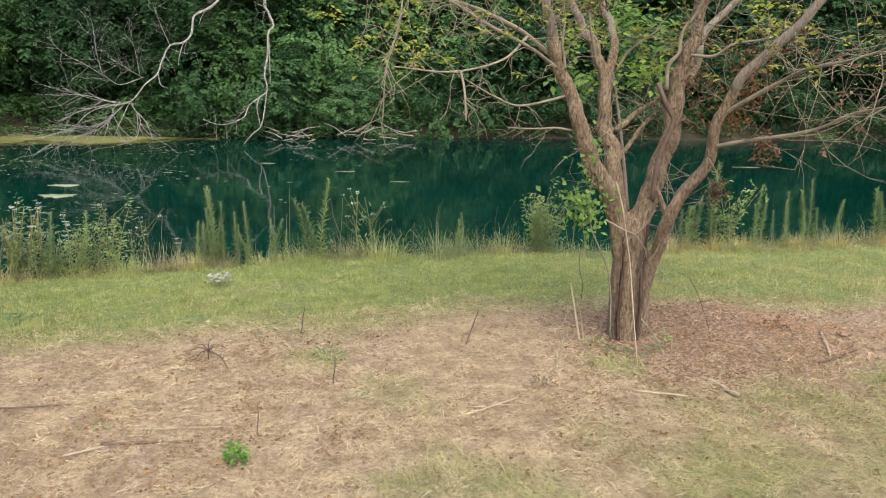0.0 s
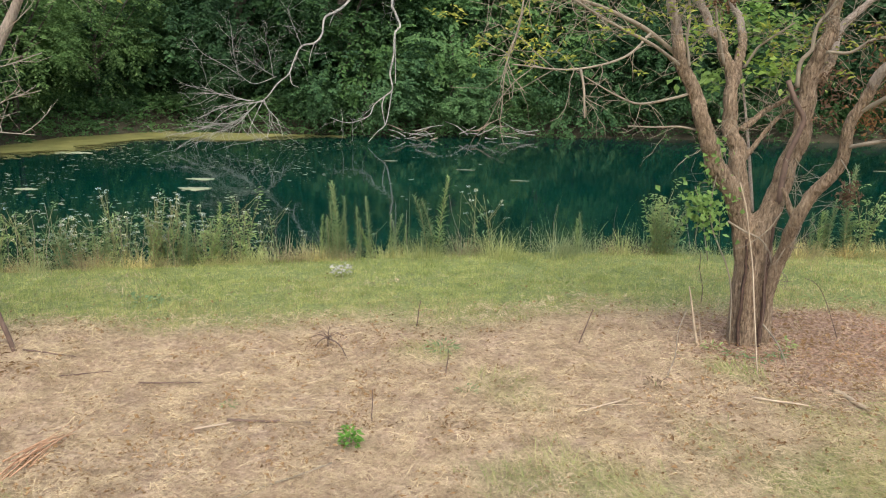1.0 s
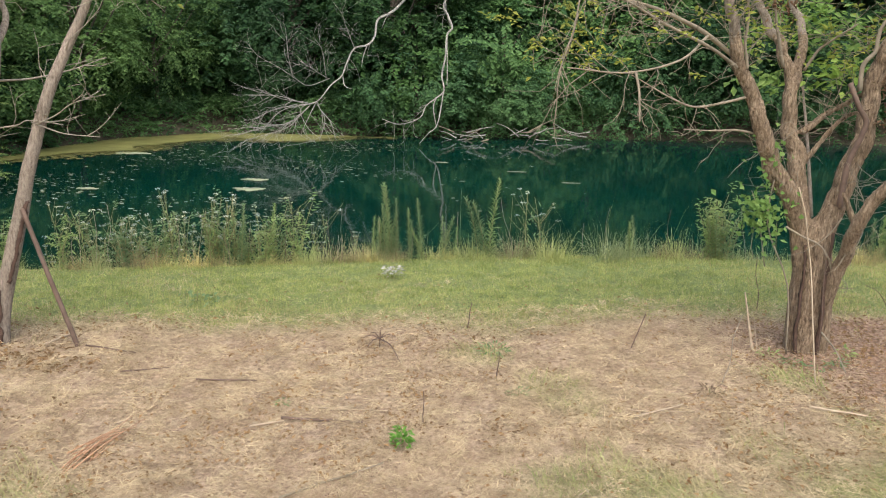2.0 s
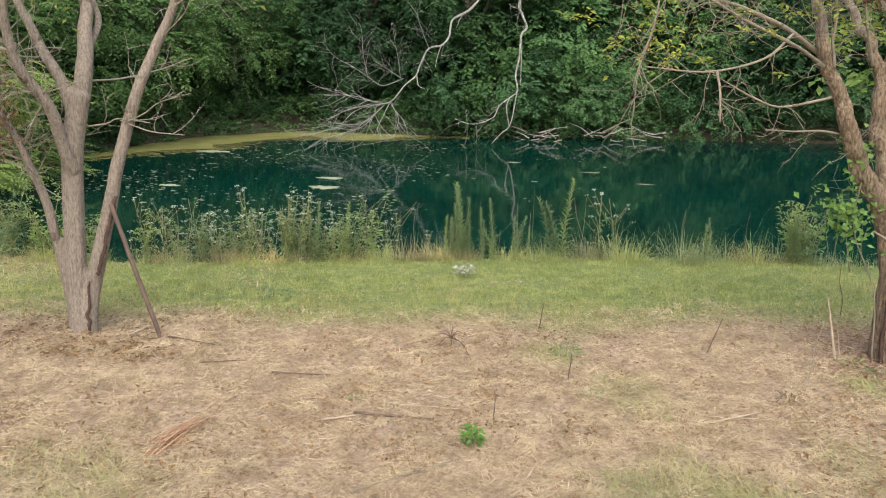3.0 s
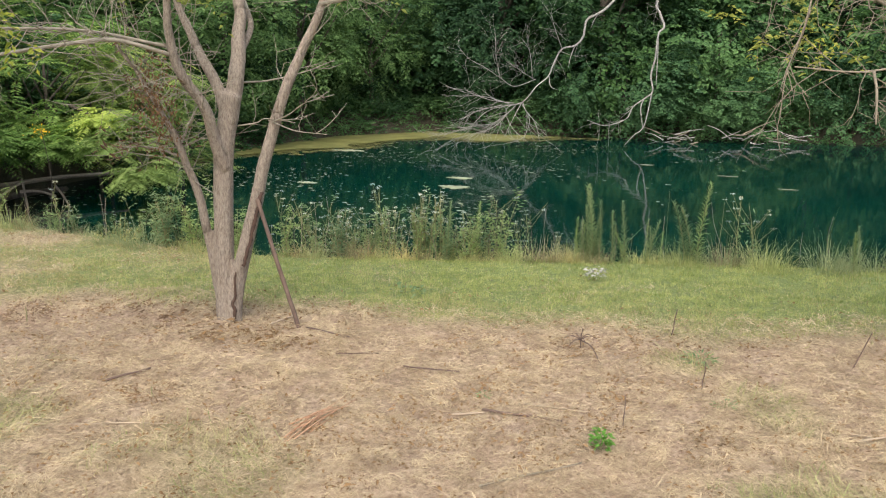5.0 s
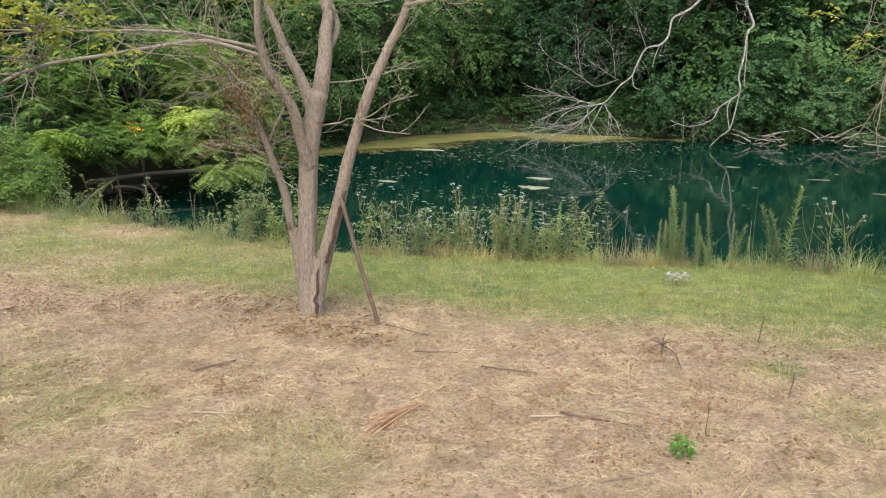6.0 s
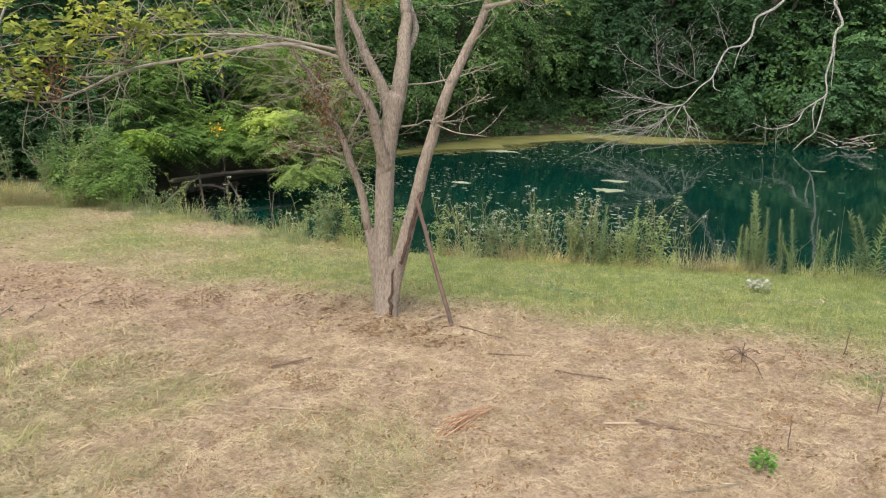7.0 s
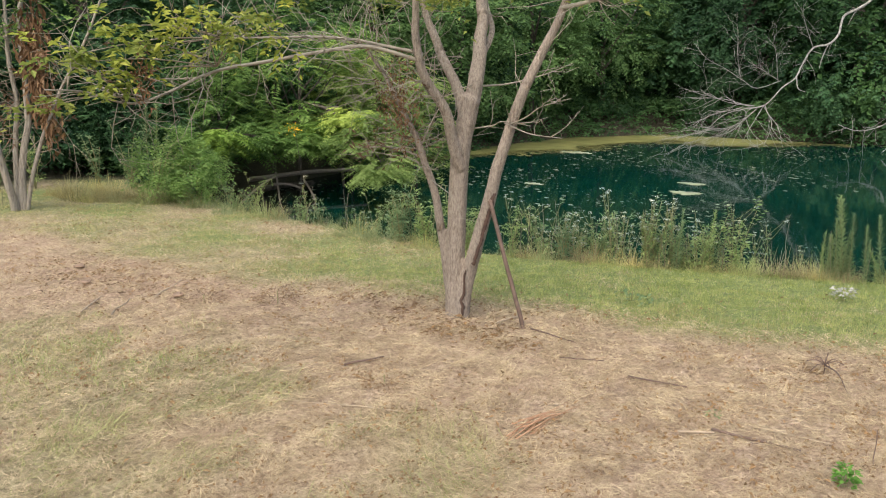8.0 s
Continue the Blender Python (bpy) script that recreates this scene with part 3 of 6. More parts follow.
def fused_trunk(tree, base, trunk_pts, r0, r1, stems, scale, rng, mat, voxel, relief, label, flare, ridge, thin):
    """The trunk with the feet of its stems grown together, as one part; each stem goes on as a part of its own."""
    bits = [tube(np.asarray(trunk_pts) - base, r0, r1, 32, 6, 0.03, rng, flare, 1.0, ridge)]
    rest = []
    for nm, pts, a, b, cut in stems:
        a, b = a * scale, b * scale
        q = smooth_path(np.asarray(pts) - base, 6)
        n = len(q)
        w = rng.normal(0, 1, (n, 3))
        for _ in range(3):
            w = (w + np.roll(w, 1, 0) + np.roll(w, -1, 0)) / 3
        q = q + w * 0.35 * a * np.clip(np.arange(n) / 4, 0, 1)[:, None]
        r = a + (b - a) * np.linspace(0, 1, n)
        k = max(3, int(np.searchsorted(q[:, 2] + base[2], cut))) if cut else 0
        k = min(k, n - 1)
        if k:
            bits.append(tube(q[:k + 1], r[0], r[k], 18, 1, 0.03, rng, 0, 1.0, ridge * 0.6))
        lo = max(k - 1, 0)
        if k < n - 1:
            rest.append((nm, q[lo:], r[lo], r[-1]))
    trunk = part("trunk", fused("trunk", bits, mat, voxel, relief), tree, label)
    for nm, q, a, b in rest:
        part(nm, (*tube(q, a, b, 20 if a > 0.025 else 8, 1, 0.05 if a > 0.025 else 0.12, rng, 0, 1.0, ridge * 0.5), mat if a > 0.035 else BARK if a > 0.02 else thin, True), tree)
    return trunk


CUT1 = {0: 1.75, 1: 1.75, 2: 1.75, 3: 1.75, 4: 1.5, 5: 1.65, 16: 1.5, 17: 1.5, 15: 2.0}
trunk_1 = fused_trunk(tree_1, B1, [(1.10, 4.85, -0.12), (1.095, 4.85, 0.12), (1.09, 4.85, 0.33), (1.095, 4.85, 0.5), (1.10, 4.85, 0.62), (1.105, 4.86, 0.70)], 0.1, 0.08,
            [(nm, pts, a, b, CUT1.get(i, 0)) for i, (nm, pts, a, b) in enumerate(T1)], 0.8, rng, BARK_RED, 0.0085, 0.0065, "deeply furrowed red-brown bark", 0.2, 0.035, TWIG)
tw, ends1 = [], []
for nm, pts, r0, r1 in T1:
    if nm != "stub":
        n = (13 if r0 > 0.012 else 7) if nm == "branch" else 20
        a, e = twigs_on(rng, np.asarray(pts) - B1, n, 0.38 if r0 > 0.012 else 0.2, 0.0022, 0.3 if nm == "branch" else 0.55, -0.04)
        tw += a
        ends1 += e
for i in (0, 1, 3, 4):
    a, e = twigs_on(rng, np.asarray(T1[i][1][:5]) - B1, 14, 0.26, 0.0026, 0.3, -0.02, 1.0)
    tw += a
for i, n in ((8, 10), (9, 9), (10, 6), (6, 12), (7, 14), (5, 8)):
    a, e = twigs_on(rng, np.asarray(T1[i][1]) - B1, n, 0.5, 0.0024, 0.2, -0.02, 0.4)
    tw += a
tagged(part("twig_tangle", (*joined(tw), TWIG, True), tree_1, "bare grey-brown twigs"), kind="stuff")


def crown_leaves(rng, ends, keep, k, leaf_len, leaf_w, mat, tree, name="leaves", label="", shoot=0.16):
    sel = [(p, d) for p, d in ends if keep(p)]
    if sel:
        c, ax = np.array([p for p, d in sel]), np.array([d for p, d in sel])
        c = c - unit(ax) * shoot * 0.4
        part(name, (*sprays(rng, c, ax, k, shoot, leaf_len, leaf_w, 0.5, 0.6), mat, False), tree, label)


crown_leaves(rng, ends1, lambda p: p[2] > 2.05 and rng.random() < (0.8 if p[2] < 2.3 else 0.35), 8, 0.048, 0.023, LEAF_YELLOW, tree_1, "leaves", "yellowing green leaves", 0.2)
crown_leaves(rng, ends1, lambda p: 1.55 < p[2] <= 2.05 and rng.random() < 0.25, 6, 0.036, 0.017, LEAF_YELLOW, tree_1, "leaves", "yellowing green leaves")
crown_leaves(rng, ends1, lambda p: p[0] > 0.15 and 0.9 < p[2] < 1.9 and rng.random() < 0.22, 8, 0.032, 0.014, DEADLEAF, tree_1, "leaves", "withered brown leaves", 0.08)
part("bark_split", (*tube(np.array([(1.033, 4.752, -0.05), (1.033, 4.75, 0.16), (1.034, 4.748, 0.33), (1.04, 4.755, 0.48), (1.036, 4.766, 0.62)]) - B1, 0.0105, 0.006, 8, 9, 0.6, rng, 0, 1, 0, 0.8), HEART, True), trunk_1, "dark split running up the trunk")
part("bark_split", (*tube(np.array([(1.145, 4.735, -0.02), (1.15, 4.735, 0.2), (1.149, 4.73, 0.39), (1.155, 4.72, 0.55), (1.16, 4.72, 0.70)]) - B1, 0.0105, 0.006, 8, 9, 0.6, rng, 0, 1, 0, 0.8), HEART, True), trunk_1, "dark split running up the trunk")


def vine(pts, r0, r1, mat, label):
    part("vine_stem", (*tube(np.array(pts) - B1, r0, r1, 6, 4, 0.15, rng), mat, True), tree_1, label)


vine([(0.958, 4.70, 0.95), (0.999, 4.68, 0.81), (1.021, 4.66, 0.68), (1.044, 4.60, 0.50), (1.042, 4.45, 0.29), (1.05, 4.28, -0.01)], 0.004, 0.0035, PALESTICK, "pale dry hanging vine")
vine([(0.907, 4.68, 0.735), (0.995, 4.67, 0.686), (1.084, 4.67, 0.644), (1.138, 4.68, 0.575), (1.16, 4.69, 0.51)], 0.006, 0.004, TWIG, "dry vine looped round the trunk")
vine([(1.18, 4.66, 0.80), (1.12, 4.66, 0.70), (1.02, 4.67, 0.61), (0.94, 4.70, 0.57)], 0.004, 0.002, TWIG, "dry vine looped round the trunk")
vine([(1.134, 4.69, 0.56), (1.133, 4.69, 0.40), (1.146, 4.70, 0.22), (1.143, 4.70, 0.06)], 0.004, 0.003, DARKSTICK, "dark vine in the trunk's groove")
vine([(1.15, 4.69, 0.15), (1.209, 4.60, 0.08), (1.233, 4.45, 0.01)], 0.005, 0.003, TWIG, "dry root-like twig at the foot")
vine([(1.16, 4.72, 1.50), (1.209, 4.69, 1.38), (1.25, 4.69, 1.31), (1.243, 4.69, 1.25), (1.223, 4.69, 1.19), (1.20, 4.69, 1.13), (1.184, 4.70, 1.05), (1.17, 4.70, 0.85)], 0.013, 0.016, DARKSTICK, "dark twisted vine")

B2 = np.array([-3.35, 3.76, float(height(np.array([-3.35]), np.array([3.76]))[0])])
tree_2 = thing("multi_stemmed_tree", B2, "grey-barked young tree with several upright stems", "tree")
T2 = []
T2.append(("stem", [(-3.29, 3.80, 1.25), (-3.28, 3.89, 1.58), (-3.30, 3.95, 1.82), (-3.35, 3.99, 2.05), (-3.36, 4.05, 2.45), (-3.36, 4.13, 3.06)], 0.062, 0.014))
T2.append(("stem", [(-3.29, 3.93, 1.64), (-3.32, 4.08, 1.80), (-3.43, 4.16, 2.00), (-3.48, 4.29, 2.39)], 0.028, 0.009))
T2.append(("stem", [(-3.30, 3.75, 0.98), (-3.31, 3.64, 1.28), (-3.36, 3.52, 1.51), (-3.37, 3.43, 1.71), (-3.33, 3.39, 1.95), (-3.33, 3.31, 2.30), (-3.32, 3.24, 2.78)], 0.042, 0.014))
T2.append(("stem", [(-3.29, 3.80, 1.26), (-3.40, 3.80, 1.52), (-3.51, 3.78, 1.77), (-3.62, 3.77, 2.00), (-3.69, 3.79, 2.45)], 0.045, 0.012))
T2.append(("stem", [(-3.30, 3.75, 0.00), (-3.26, 3.77, 0.35), (-3.17, 3.81, 0.67), (-3.09, 3.85, 1.02), (-3.00, 3.90, 1.35), (-2.87, 3.97, 1.66), (-2.76, 4.04, 1.96), (-2.67, 4.08, 2.36), (-2.54, 4.14, 2.93)], 0.058, 0.016))
T2.append(("stem", [(-3.375, 3.76, 0.1), (-3.415, 3.73, 0.47), (-3.45, 3.67, 0.84), (-3.48, 3.61, 1.07), (-3.53, 3.53, 1.28), (-3.58, 3.44, 1.49), (-3.65, 3.34, 1.68)], 0.038, 0.010))
T2.append(("branch", [(-3.36, 3.48, 1.62), (-3.51, 3.21, 1.70), (-3.61, 2.97, 1.68), (-3.71, 2.71, 1.63), (-3.79, 2.45, 1.59), (-3.80, 2.28, 1.54), (-3.80, 2.11, 1.48), (-3.81, 1.93, 1.43), (-3.81, 1.72, 1.49), (-3.81, 1.53, 1.51)], 0.0135, 0.004))
T2.append(("branch", [(-3.37, 3.50, 1.66), (-3.57, 3.17, 1.74), (-3.66, 2.80, 1.75), (-3.73, 2.41, 1.74), (-3.74, 2.08, 1.74)], 0.0125, 0.004))
T2.append(("branch", [(-3.49, 3.62, 1.05), (-3.69, 3.58, 1.10), (-3.81, 3.46, 1.11)], 0.010, 0.003))
T2.append(("branch", [(-2.78, 4.03, 1.91), (-2.63, 4.02, 1.93), (-2.46, 4.01, 1.96)], 0.017, 0.010))
T2.append(("branch", [(-3.05, 3.86, 1.24), (-2.87, 3.81, 1.30), (-2.72, 3.76, 1.37), (-2.52, 3.74, 1.42)], 0.0055, 0.002))
T2.append(("branch", [(-3.05, 3.86, 1.26), (-2.84, 3.82, 1.21), (-2.61, 3.80, 1.20)], 0.0055, 0.002))
T2.append(("branch", [(-3.28, 3.84, 1.22), (-3.15, 3.87, 1.24), (-3.05, 3.84, 1.27), (-2.87, 3.87, 1.25)], 0.006, 0.002))
T2.append(("branch", [(-3.29, 3.90, 1.47), (-3.24, 4.14, 1.48), (-3.11, 4.33, 1.53), (-3.00, 4.50, 1.60)], 0.008, 0.003))
CUT2 = {0: 1.9, 1: 1.9, 2: 1.5, 3: 1.7, 4: 1.3, 5: 0.6}
trunk_2 = fused_trunk(tree_2, B2, [(-3.35, 3.75, -0.06), (-3.35, 3.76, 0.33), (-3.34, 3.76, 0.62), (-3.33, 3.77, 0.91), (-3.32, 3.78, 1.08), (-3.29, 3.81, 1.32), (-3.27, 3.82, 1.40)], 0.058, 0.057,
            [(nm, pts, a, b, CUT2.get(i, 0)) for i, (nm, pts, a, b) in enumerate(T2)], 0.85, rng, BARK, 0.008, 0.0025, "smooth grey-brown bark", 0.16, 0.012, GREYTWIG)
tw, ends2 = [], []
for nm, pts, r0, r1 in T2:
    n = 15 if (nm == "branch" and r0 > 0.0125) or pts[-1][0] < -3.6 else 3 if nm == "branch" else 10
    a, e = twigs_on(rng, np.asarray(pts) - B2, n, 0.4 if r0 > 0.012 else 0.2, 0.003, 0.3 if nm == "branch" else 0.55, -0.1)
    tw += a
    ends2 += e
for q, n, rr in ((T2[5][1][2:], 46, 0.4), (T2[2][1][1:4], 26, 0.35), (T2[6][1], 30, 0.42), (T2[7][1], 26, 0.4)):
    a, e = twigs_on(rng, np.asarray(q) - B2, n, rr, 0.0032, 0.1, 0.0, 0.9)
    tw += a
tagged(part("twig_tangle", (*joined(tw), GREYTWIG, True), tree_2, "bare grey-brown twigs"), kind="stuff")
crown_leaves(rng, ends2, lambda p: p[2] > 1.9 and rng.random() < (0.9 if p[2] < 2.2 else 0.45), 11, 0.046, 0.023, LEAF_YELLOW, tree_2, "leaves", "yellowing green leaves", 0.22)
crown_leaves(rng, ends2, lambda p: p[1] < -0.9 and 1.6 < p[2] <= 1.9 and rng.random() < 0.45, 11, 0.044, 0.021, LEAF_YELLOW, tree_2, "leaves", "yellowing green leaves")
crown_leaves(rng, ends2, lambda p: p[0] < -0.1 and -0.6 < p[1] < 0 and 0.9 < p[2] < 1.75 and rng.random() < 0.25, 7, 0.05, 0.012, DEADLEAF, tree_2, "leaves", "withered brown leaves")
part("bark_split", (*tube(np.array([(-3.272, 3.712, -0.03), (-3.268, 3.717, 0.1), (-3.26, 3.72, 0.2), (-3.247, 3.732, 0.36)]) - B2, 0.012, 0.005, 8, 9, 0.7, rng, 0, 1, 0, 0.9), HEART, True), trunk_2, "dark torn crease in the bark")
part("bark_split", (*tube(np.array([(-3.20, 3.745, 0.40), (-3.15, 3.765, 0.56), (-3.108, 3.785, 0.72), (-3.09, 3.80, 0.84)]) - B2, 0.008, 0.009, 8, 9, 0.7, rng, 0, 1, 0, 0.9), HEART, True), trunk_2, "dark torn crease in the bark")
hang = rng.normal(0, 1, (620, 3)) * [0.06, 0.06, 0.13] + np.array((-3.47, 3.41, 1.36)) - B2
hang[500:] = rng.normal(0, 1, (120, 3)) * [0.025, 0.025, 0.07] + np.array((-3.55, 1.85, 1.56)) - B2
part("withered_vine", (*leaves(hang, rng.normal(0, 0.6, (620, 3)) - [0, 0, 0.6], rng.normal(0, 1, (620, 3)) + [0.5, -0.6, 0], rng.uniform(0.015, 0.04, 620), 0.01, 0.4), DEADLEAF, False), tree_2, "withered red-brown hanging leaves")
thing("propped_branch", (-2.87, 3.82, ground_at(-2.87, 3.82)), "dark dead branch leaning against the tree", "branch",
             data=(*tube(np.array([(0.012, 0.003, -0.04), (-0.055, -0.015, 0.2), (-0.13, -0.037, 0.47), (-0.212, -0.06, 0.765)]), 0.0135, 0.0115, 10, 6, 0.15, rng, 0, 1.0, 0.03, 0.1), DARKSTICK, True))

# leafy outer shoots of the low branches
shoots = [(-3.74, 1.65, 1.66), (-3.76, 1.60, 1.62), (-3.66, 1.79, 1.78), (-3.63, 1.86, 1.71), (-3.67, 1.79, 1.62), (-3.68, 1.78, 1.54), (-3.54, 2.01, 1.82),
          (-3.48, 2.10, 1.84), (-3.45, 2.15, 1.78), (-3.39, 2.23, 1.76), (-3.60, 1.92, 1.76), (-3.82, 1.46, 1.44), (-3.80, 1.53, 1.44), (-3.31, 2.33, 1.83)]
for i, c in enumerate(shoots):
    c = np.array(c)
    k = 5 if c[2] < 1.5 else 9
    sc = c - B2 + rng.normal(0, 1, (k, 3)) * [0.04, 0.06, 0.03]
    part("leaves", (*sprays(rng, sc, rng.normal(0, 1, sc.shape) * [1, 1, 0.3] - [0, 0, 0.15], 8, 0.1, 0.043, 0.022, 0.5, 0.45), LEAF_YELLOW, False), tree_2, "yellowing green leaves")
    foot = np.array((-3.80, 2.0, 1.45)) if c[2] < 1.5 else np.array((-3.79, 2.40, 1.60)) if i % 2 else np.array((-3.73, 2.41, 1.74))
    part("twig", (*tube(np.array([foot, (foot + c) / 2 + [0.01, 0.0, 0.03], c]) - B2, 0.004, 0.002, 5, 3), TWIG, True), tree_2)

# the clump of stems farther along the bank
B3 = np.array([-9.92, 3.83, 0.0])
tree_3 = thing("multi_stemmed_tree", B3, "slender grey stems in a clump with withered brown vines", "tree")
T3 = [([(-9.92, 3.85, -0.10), (-9.93, 3.93, 0.46), (-9.92, 4.02, 0.97), (-9.94, 4.07, 1.60), (-9.97, 4.09, 2.16), (-9.92, 4.27, 2.95), (-9.93, 4.34, 4.12)], 0.070, 0.02),
      ([(-9.94, 3.80, -0.10), (-9.89, 3.72, 0.35), (-9.85, 3.63, 0.81), (-9.80, 3.54, 1.42), (-9.71, 3.58, 2.30), (-9.6, 3.5, 3.4)], 0.070, 0.02),
      ([(-9.93, 3.82, -0.10), (-9.99, 3.89, 0.59), (-10.04, 3.98, 1.22), (-10.13, 3.99, 1.73), (-10.19, 4.04, 2.35), (-10.25, 4.11, 3.56)], 0.050, 0.018),
      ([(-9.91, 3.89, -0.10), (-9.79, 3.97, 0.40), (-9.64, 4.10, 0.91), (-9.47, 4.28, 1.41), (-9.28, 4.49, 1.90), (-9.08, 4.70, 2.52)], 0.040, 0.014)]
tw, ends3 = [], []
for pts, r0, r1 in T3:
    limb(tree_3, B3, "stem", pts, r0 * 0.68, r1 * 0.8, rng, BARK_PALE, 10)
    a, e = twigs_on(rng, np.asarray(pts) - B3, 26, 0.7, 0.006, 0.3)
    tw += a
    ends3 += e
tagged(part("twig_tangle", (*joined(tw), TWIG, True), tree_3, "bare grey-brown twigs"), kind="stuff")
hang = np.concatenate([rng.normal(0, 1, (80, 3)) * [0.06, 0.06, 0.17] + np.array(c) - B3 for c in
                       ((-9.65, 4.10, 2.02), (-9.71, 3.99, 1.76), (-9.66, 4.09, 1.85), (-9.67, 4.08, 1.50), (-9.67, 4.07, 1.36), (-9.64, 4.13, 1.19), (-9.61, 4.17, 0.98))])
part("withered_vine", (*leaves(hang, rng.normal(0, 0.4, (560, 3)) - [0, 0, 0.9], rng.normal(0, 1, (560, 3)) + [0.6, -0.6, 0], rng.uniform(0.07, 0.15, 560), 0.04, 0.3), DEADLEAF, False), tree_3, "withered red-brown hanging leaves")
crown_leaves(rng, ends3, lambda p: p[2] > 1.9 and rng.random() < 0.5, 9, 0.075, 0.036, LEAF_VINE, tree_3, "leaves", "green leaves", 0.3)
crown_leaves(rng, ends3, lambda p: 0.9 < p[2] < 1.9 and rng.random() < 0.15, 10, 0.08, 0.03, DEADLEAF, tree_3, "leaves", "withered brown leaves", 0.3)


# ---- woods round the pond ----
def woody(rng, h, r, n=4, lean=0.25):
    """A trunk with a few rising limbs, as one mesh."""
    out = [tube([(0, 0, -0.9), (0.05 * h * rng.normal(0, lean), 0, h * 0.35), (0.1 * h * rng.normal(0, lean), 0.1 * h * rng.normal(0, lean), h * 0.75)], r, r * 0.4, 8, 4, 0.08, rng)]
    for i in range(n):
        a, z0 = rng.uniform(0, 6.28), h * rng.uniform(0.2, 0.5)
        d = np.array([math.cos(a), math.sin(a), 0])
        out.append(tube([(0, 0, z0), d * h * 0.13 + [0, 0, z0 + h * 0.15], d * h * 0.27 + [0, 0, z0 + h * 0.34]], r * 0.45, r * 0.15, 6, 3, 0.1, rng))
    return joined(out)


def make_tree(name, label, category, group, seed, h, radii, mid, lumps, per, k, shoot, ll, lw, mat, trunk_r, jitter=0.5):
    g = np.random.default_rng(seed)
    ob = thing(name, (0, 0, -50), label, category, group)
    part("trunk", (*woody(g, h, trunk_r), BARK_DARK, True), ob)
    v, f = crown(g, radii, lumps, per, k, shoot, ll, lw, jitter=jitter)
    v = v + np.array([0, 0, mid])
    part("crown", (v, f, mat, False), ob)
    return ob


def plant(protos, rng, x, y, s, sink=0.0, z=None, sz=1.0):
    """Set out one of the kinds; the first use moves the built one itself."""
    i = int(rng.integers(len(protos)))
    zz = (ground_at(x, y) if z is None else z) - sink
    m = pose(x, y, zz, rng.normal(0, 2), rng.normal(0, 2), rng.uniform(0, 360)) @ Matrix.Diagonal((s, s, s * sz, 1))
    ob, used = protos[i]
    if not used:
        protos[i] = (ob, True)
        ob.matrix_basis = m
        return ob
    keep = ob.scale.copy()
    ob.scale = (1, 1, 1)
    c = copy_thing(ob, m)
    ob.scale = keep
    return c


def shrub_kind(i, mat):
    return make_tree("shrub", "dense green shrub overhanging the water", "shrub", "shrubs on the far bank", 100 + i, 1.6, (1.7, 1.5, 1.5), 1.2, 24, 40, 7, 0.26, 0.095, 0.06, mat, 0.05, 0.3)


# one shrub kind twice: lighter leaves for lit stretches, darker ones for shaded stretches
lit_shrubs = [(shrub_kind(i, LEAF_SHRUB), False) for i in (0, 2)]
shrubs = [(shrub_kind(i, LEAF_TREE_SHADED), False) for i in (1, 3)]
trees = [(make_tree("tree", "tall leafy green tree in the woods", "tree", "trees round the pond", 200 + i, 8.0, (2.9, 2.9, 4.4), 4.6, 28, 40, 7, 0.6, 0.18, 0.09, LEAF_TREE_SHADED, 0.16, 0.35), False) for i in range(4)]
bank_trees = [(make_tree("bank_tree", "leafy tree with light green sprays overhanging the pond", "tree", "overhanging trees beside the pond", 250 + i, 6.0, (2.4, 2.4, 2.3), 3.0, 26, 56, 8, 0.5, 0.14, 0.07, LEAF_MID, 0.12, 0.4), False) for i in range(2)]
def make_locust(i, mat, shade):
    g = np.random.default_rng(300 + i)
    ob = thing("locust_tree", (0, 0, -50), shade + " green feathery-leaved tree leaning over the bank", "tree", shade + " feathery trees beside the pond")
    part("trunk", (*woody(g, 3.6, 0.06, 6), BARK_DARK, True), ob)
    v, f = fern_crown(g, (1.9, 1.9, 1.7), 30, 16, 9, 0.62, 0.12, 0.042)
    part("crown", (v + np.array([0, 0, 2.1]), f, mat, False), ob)
    return ob


# the same tree in three leaf tones: lit, half lit and shaded by colour
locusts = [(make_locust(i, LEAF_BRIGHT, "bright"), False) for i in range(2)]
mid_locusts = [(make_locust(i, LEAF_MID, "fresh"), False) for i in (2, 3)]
shaded_locusts = [(make_locust(i, LEAF_SHRUB, "dark"), False) for i in (4, 5)]
far_shore = lambda x: float(np.interp(x, [-12.4, -8.5, -5.7, -2.3, 2, 9.3, 14, 30], [24.8, 24.7, 24.9, 25.4, 26.2, 26.8, 27.1, 27.6]))
g = np.random.default_rng(41)
for x in np.arange(-8.2, 22, 2.0):
    xx = x + g.uniform(-0.5, 0.5)
    plant(lit_shrubs if -6.8 < xx < 0.9 and g.random() < 0.85 else shrubs, g, xx, far_shore(xx) + g.uniform(0.7, 1.3), g.uniform(0.9, 1.4), 0.1, -0.45, g.uniform(0.85, 1.3))
for x in np.arange(-11, 22, 3.4):
    xx = x + g.uniform(-0.6, 0.6)
    plant(lit_shrubs if -6 < xx < 0.4 and g.random() < 0.85 else shrubs, g, xx, far_shore(xx) + g.uniform(2.6, 3.6), g.uniform(1.4, 1.9), 0.1, None, 1.2)
for x in np.arange(-16, 27, 4.4):
    xx = x + g.uniform(-0.8, 0.8)
    plant(trees, g, xx, far_shore(xx) + g.uniform(5.0, 6.5), g.uniform(0.9, 1.2), 0.2)
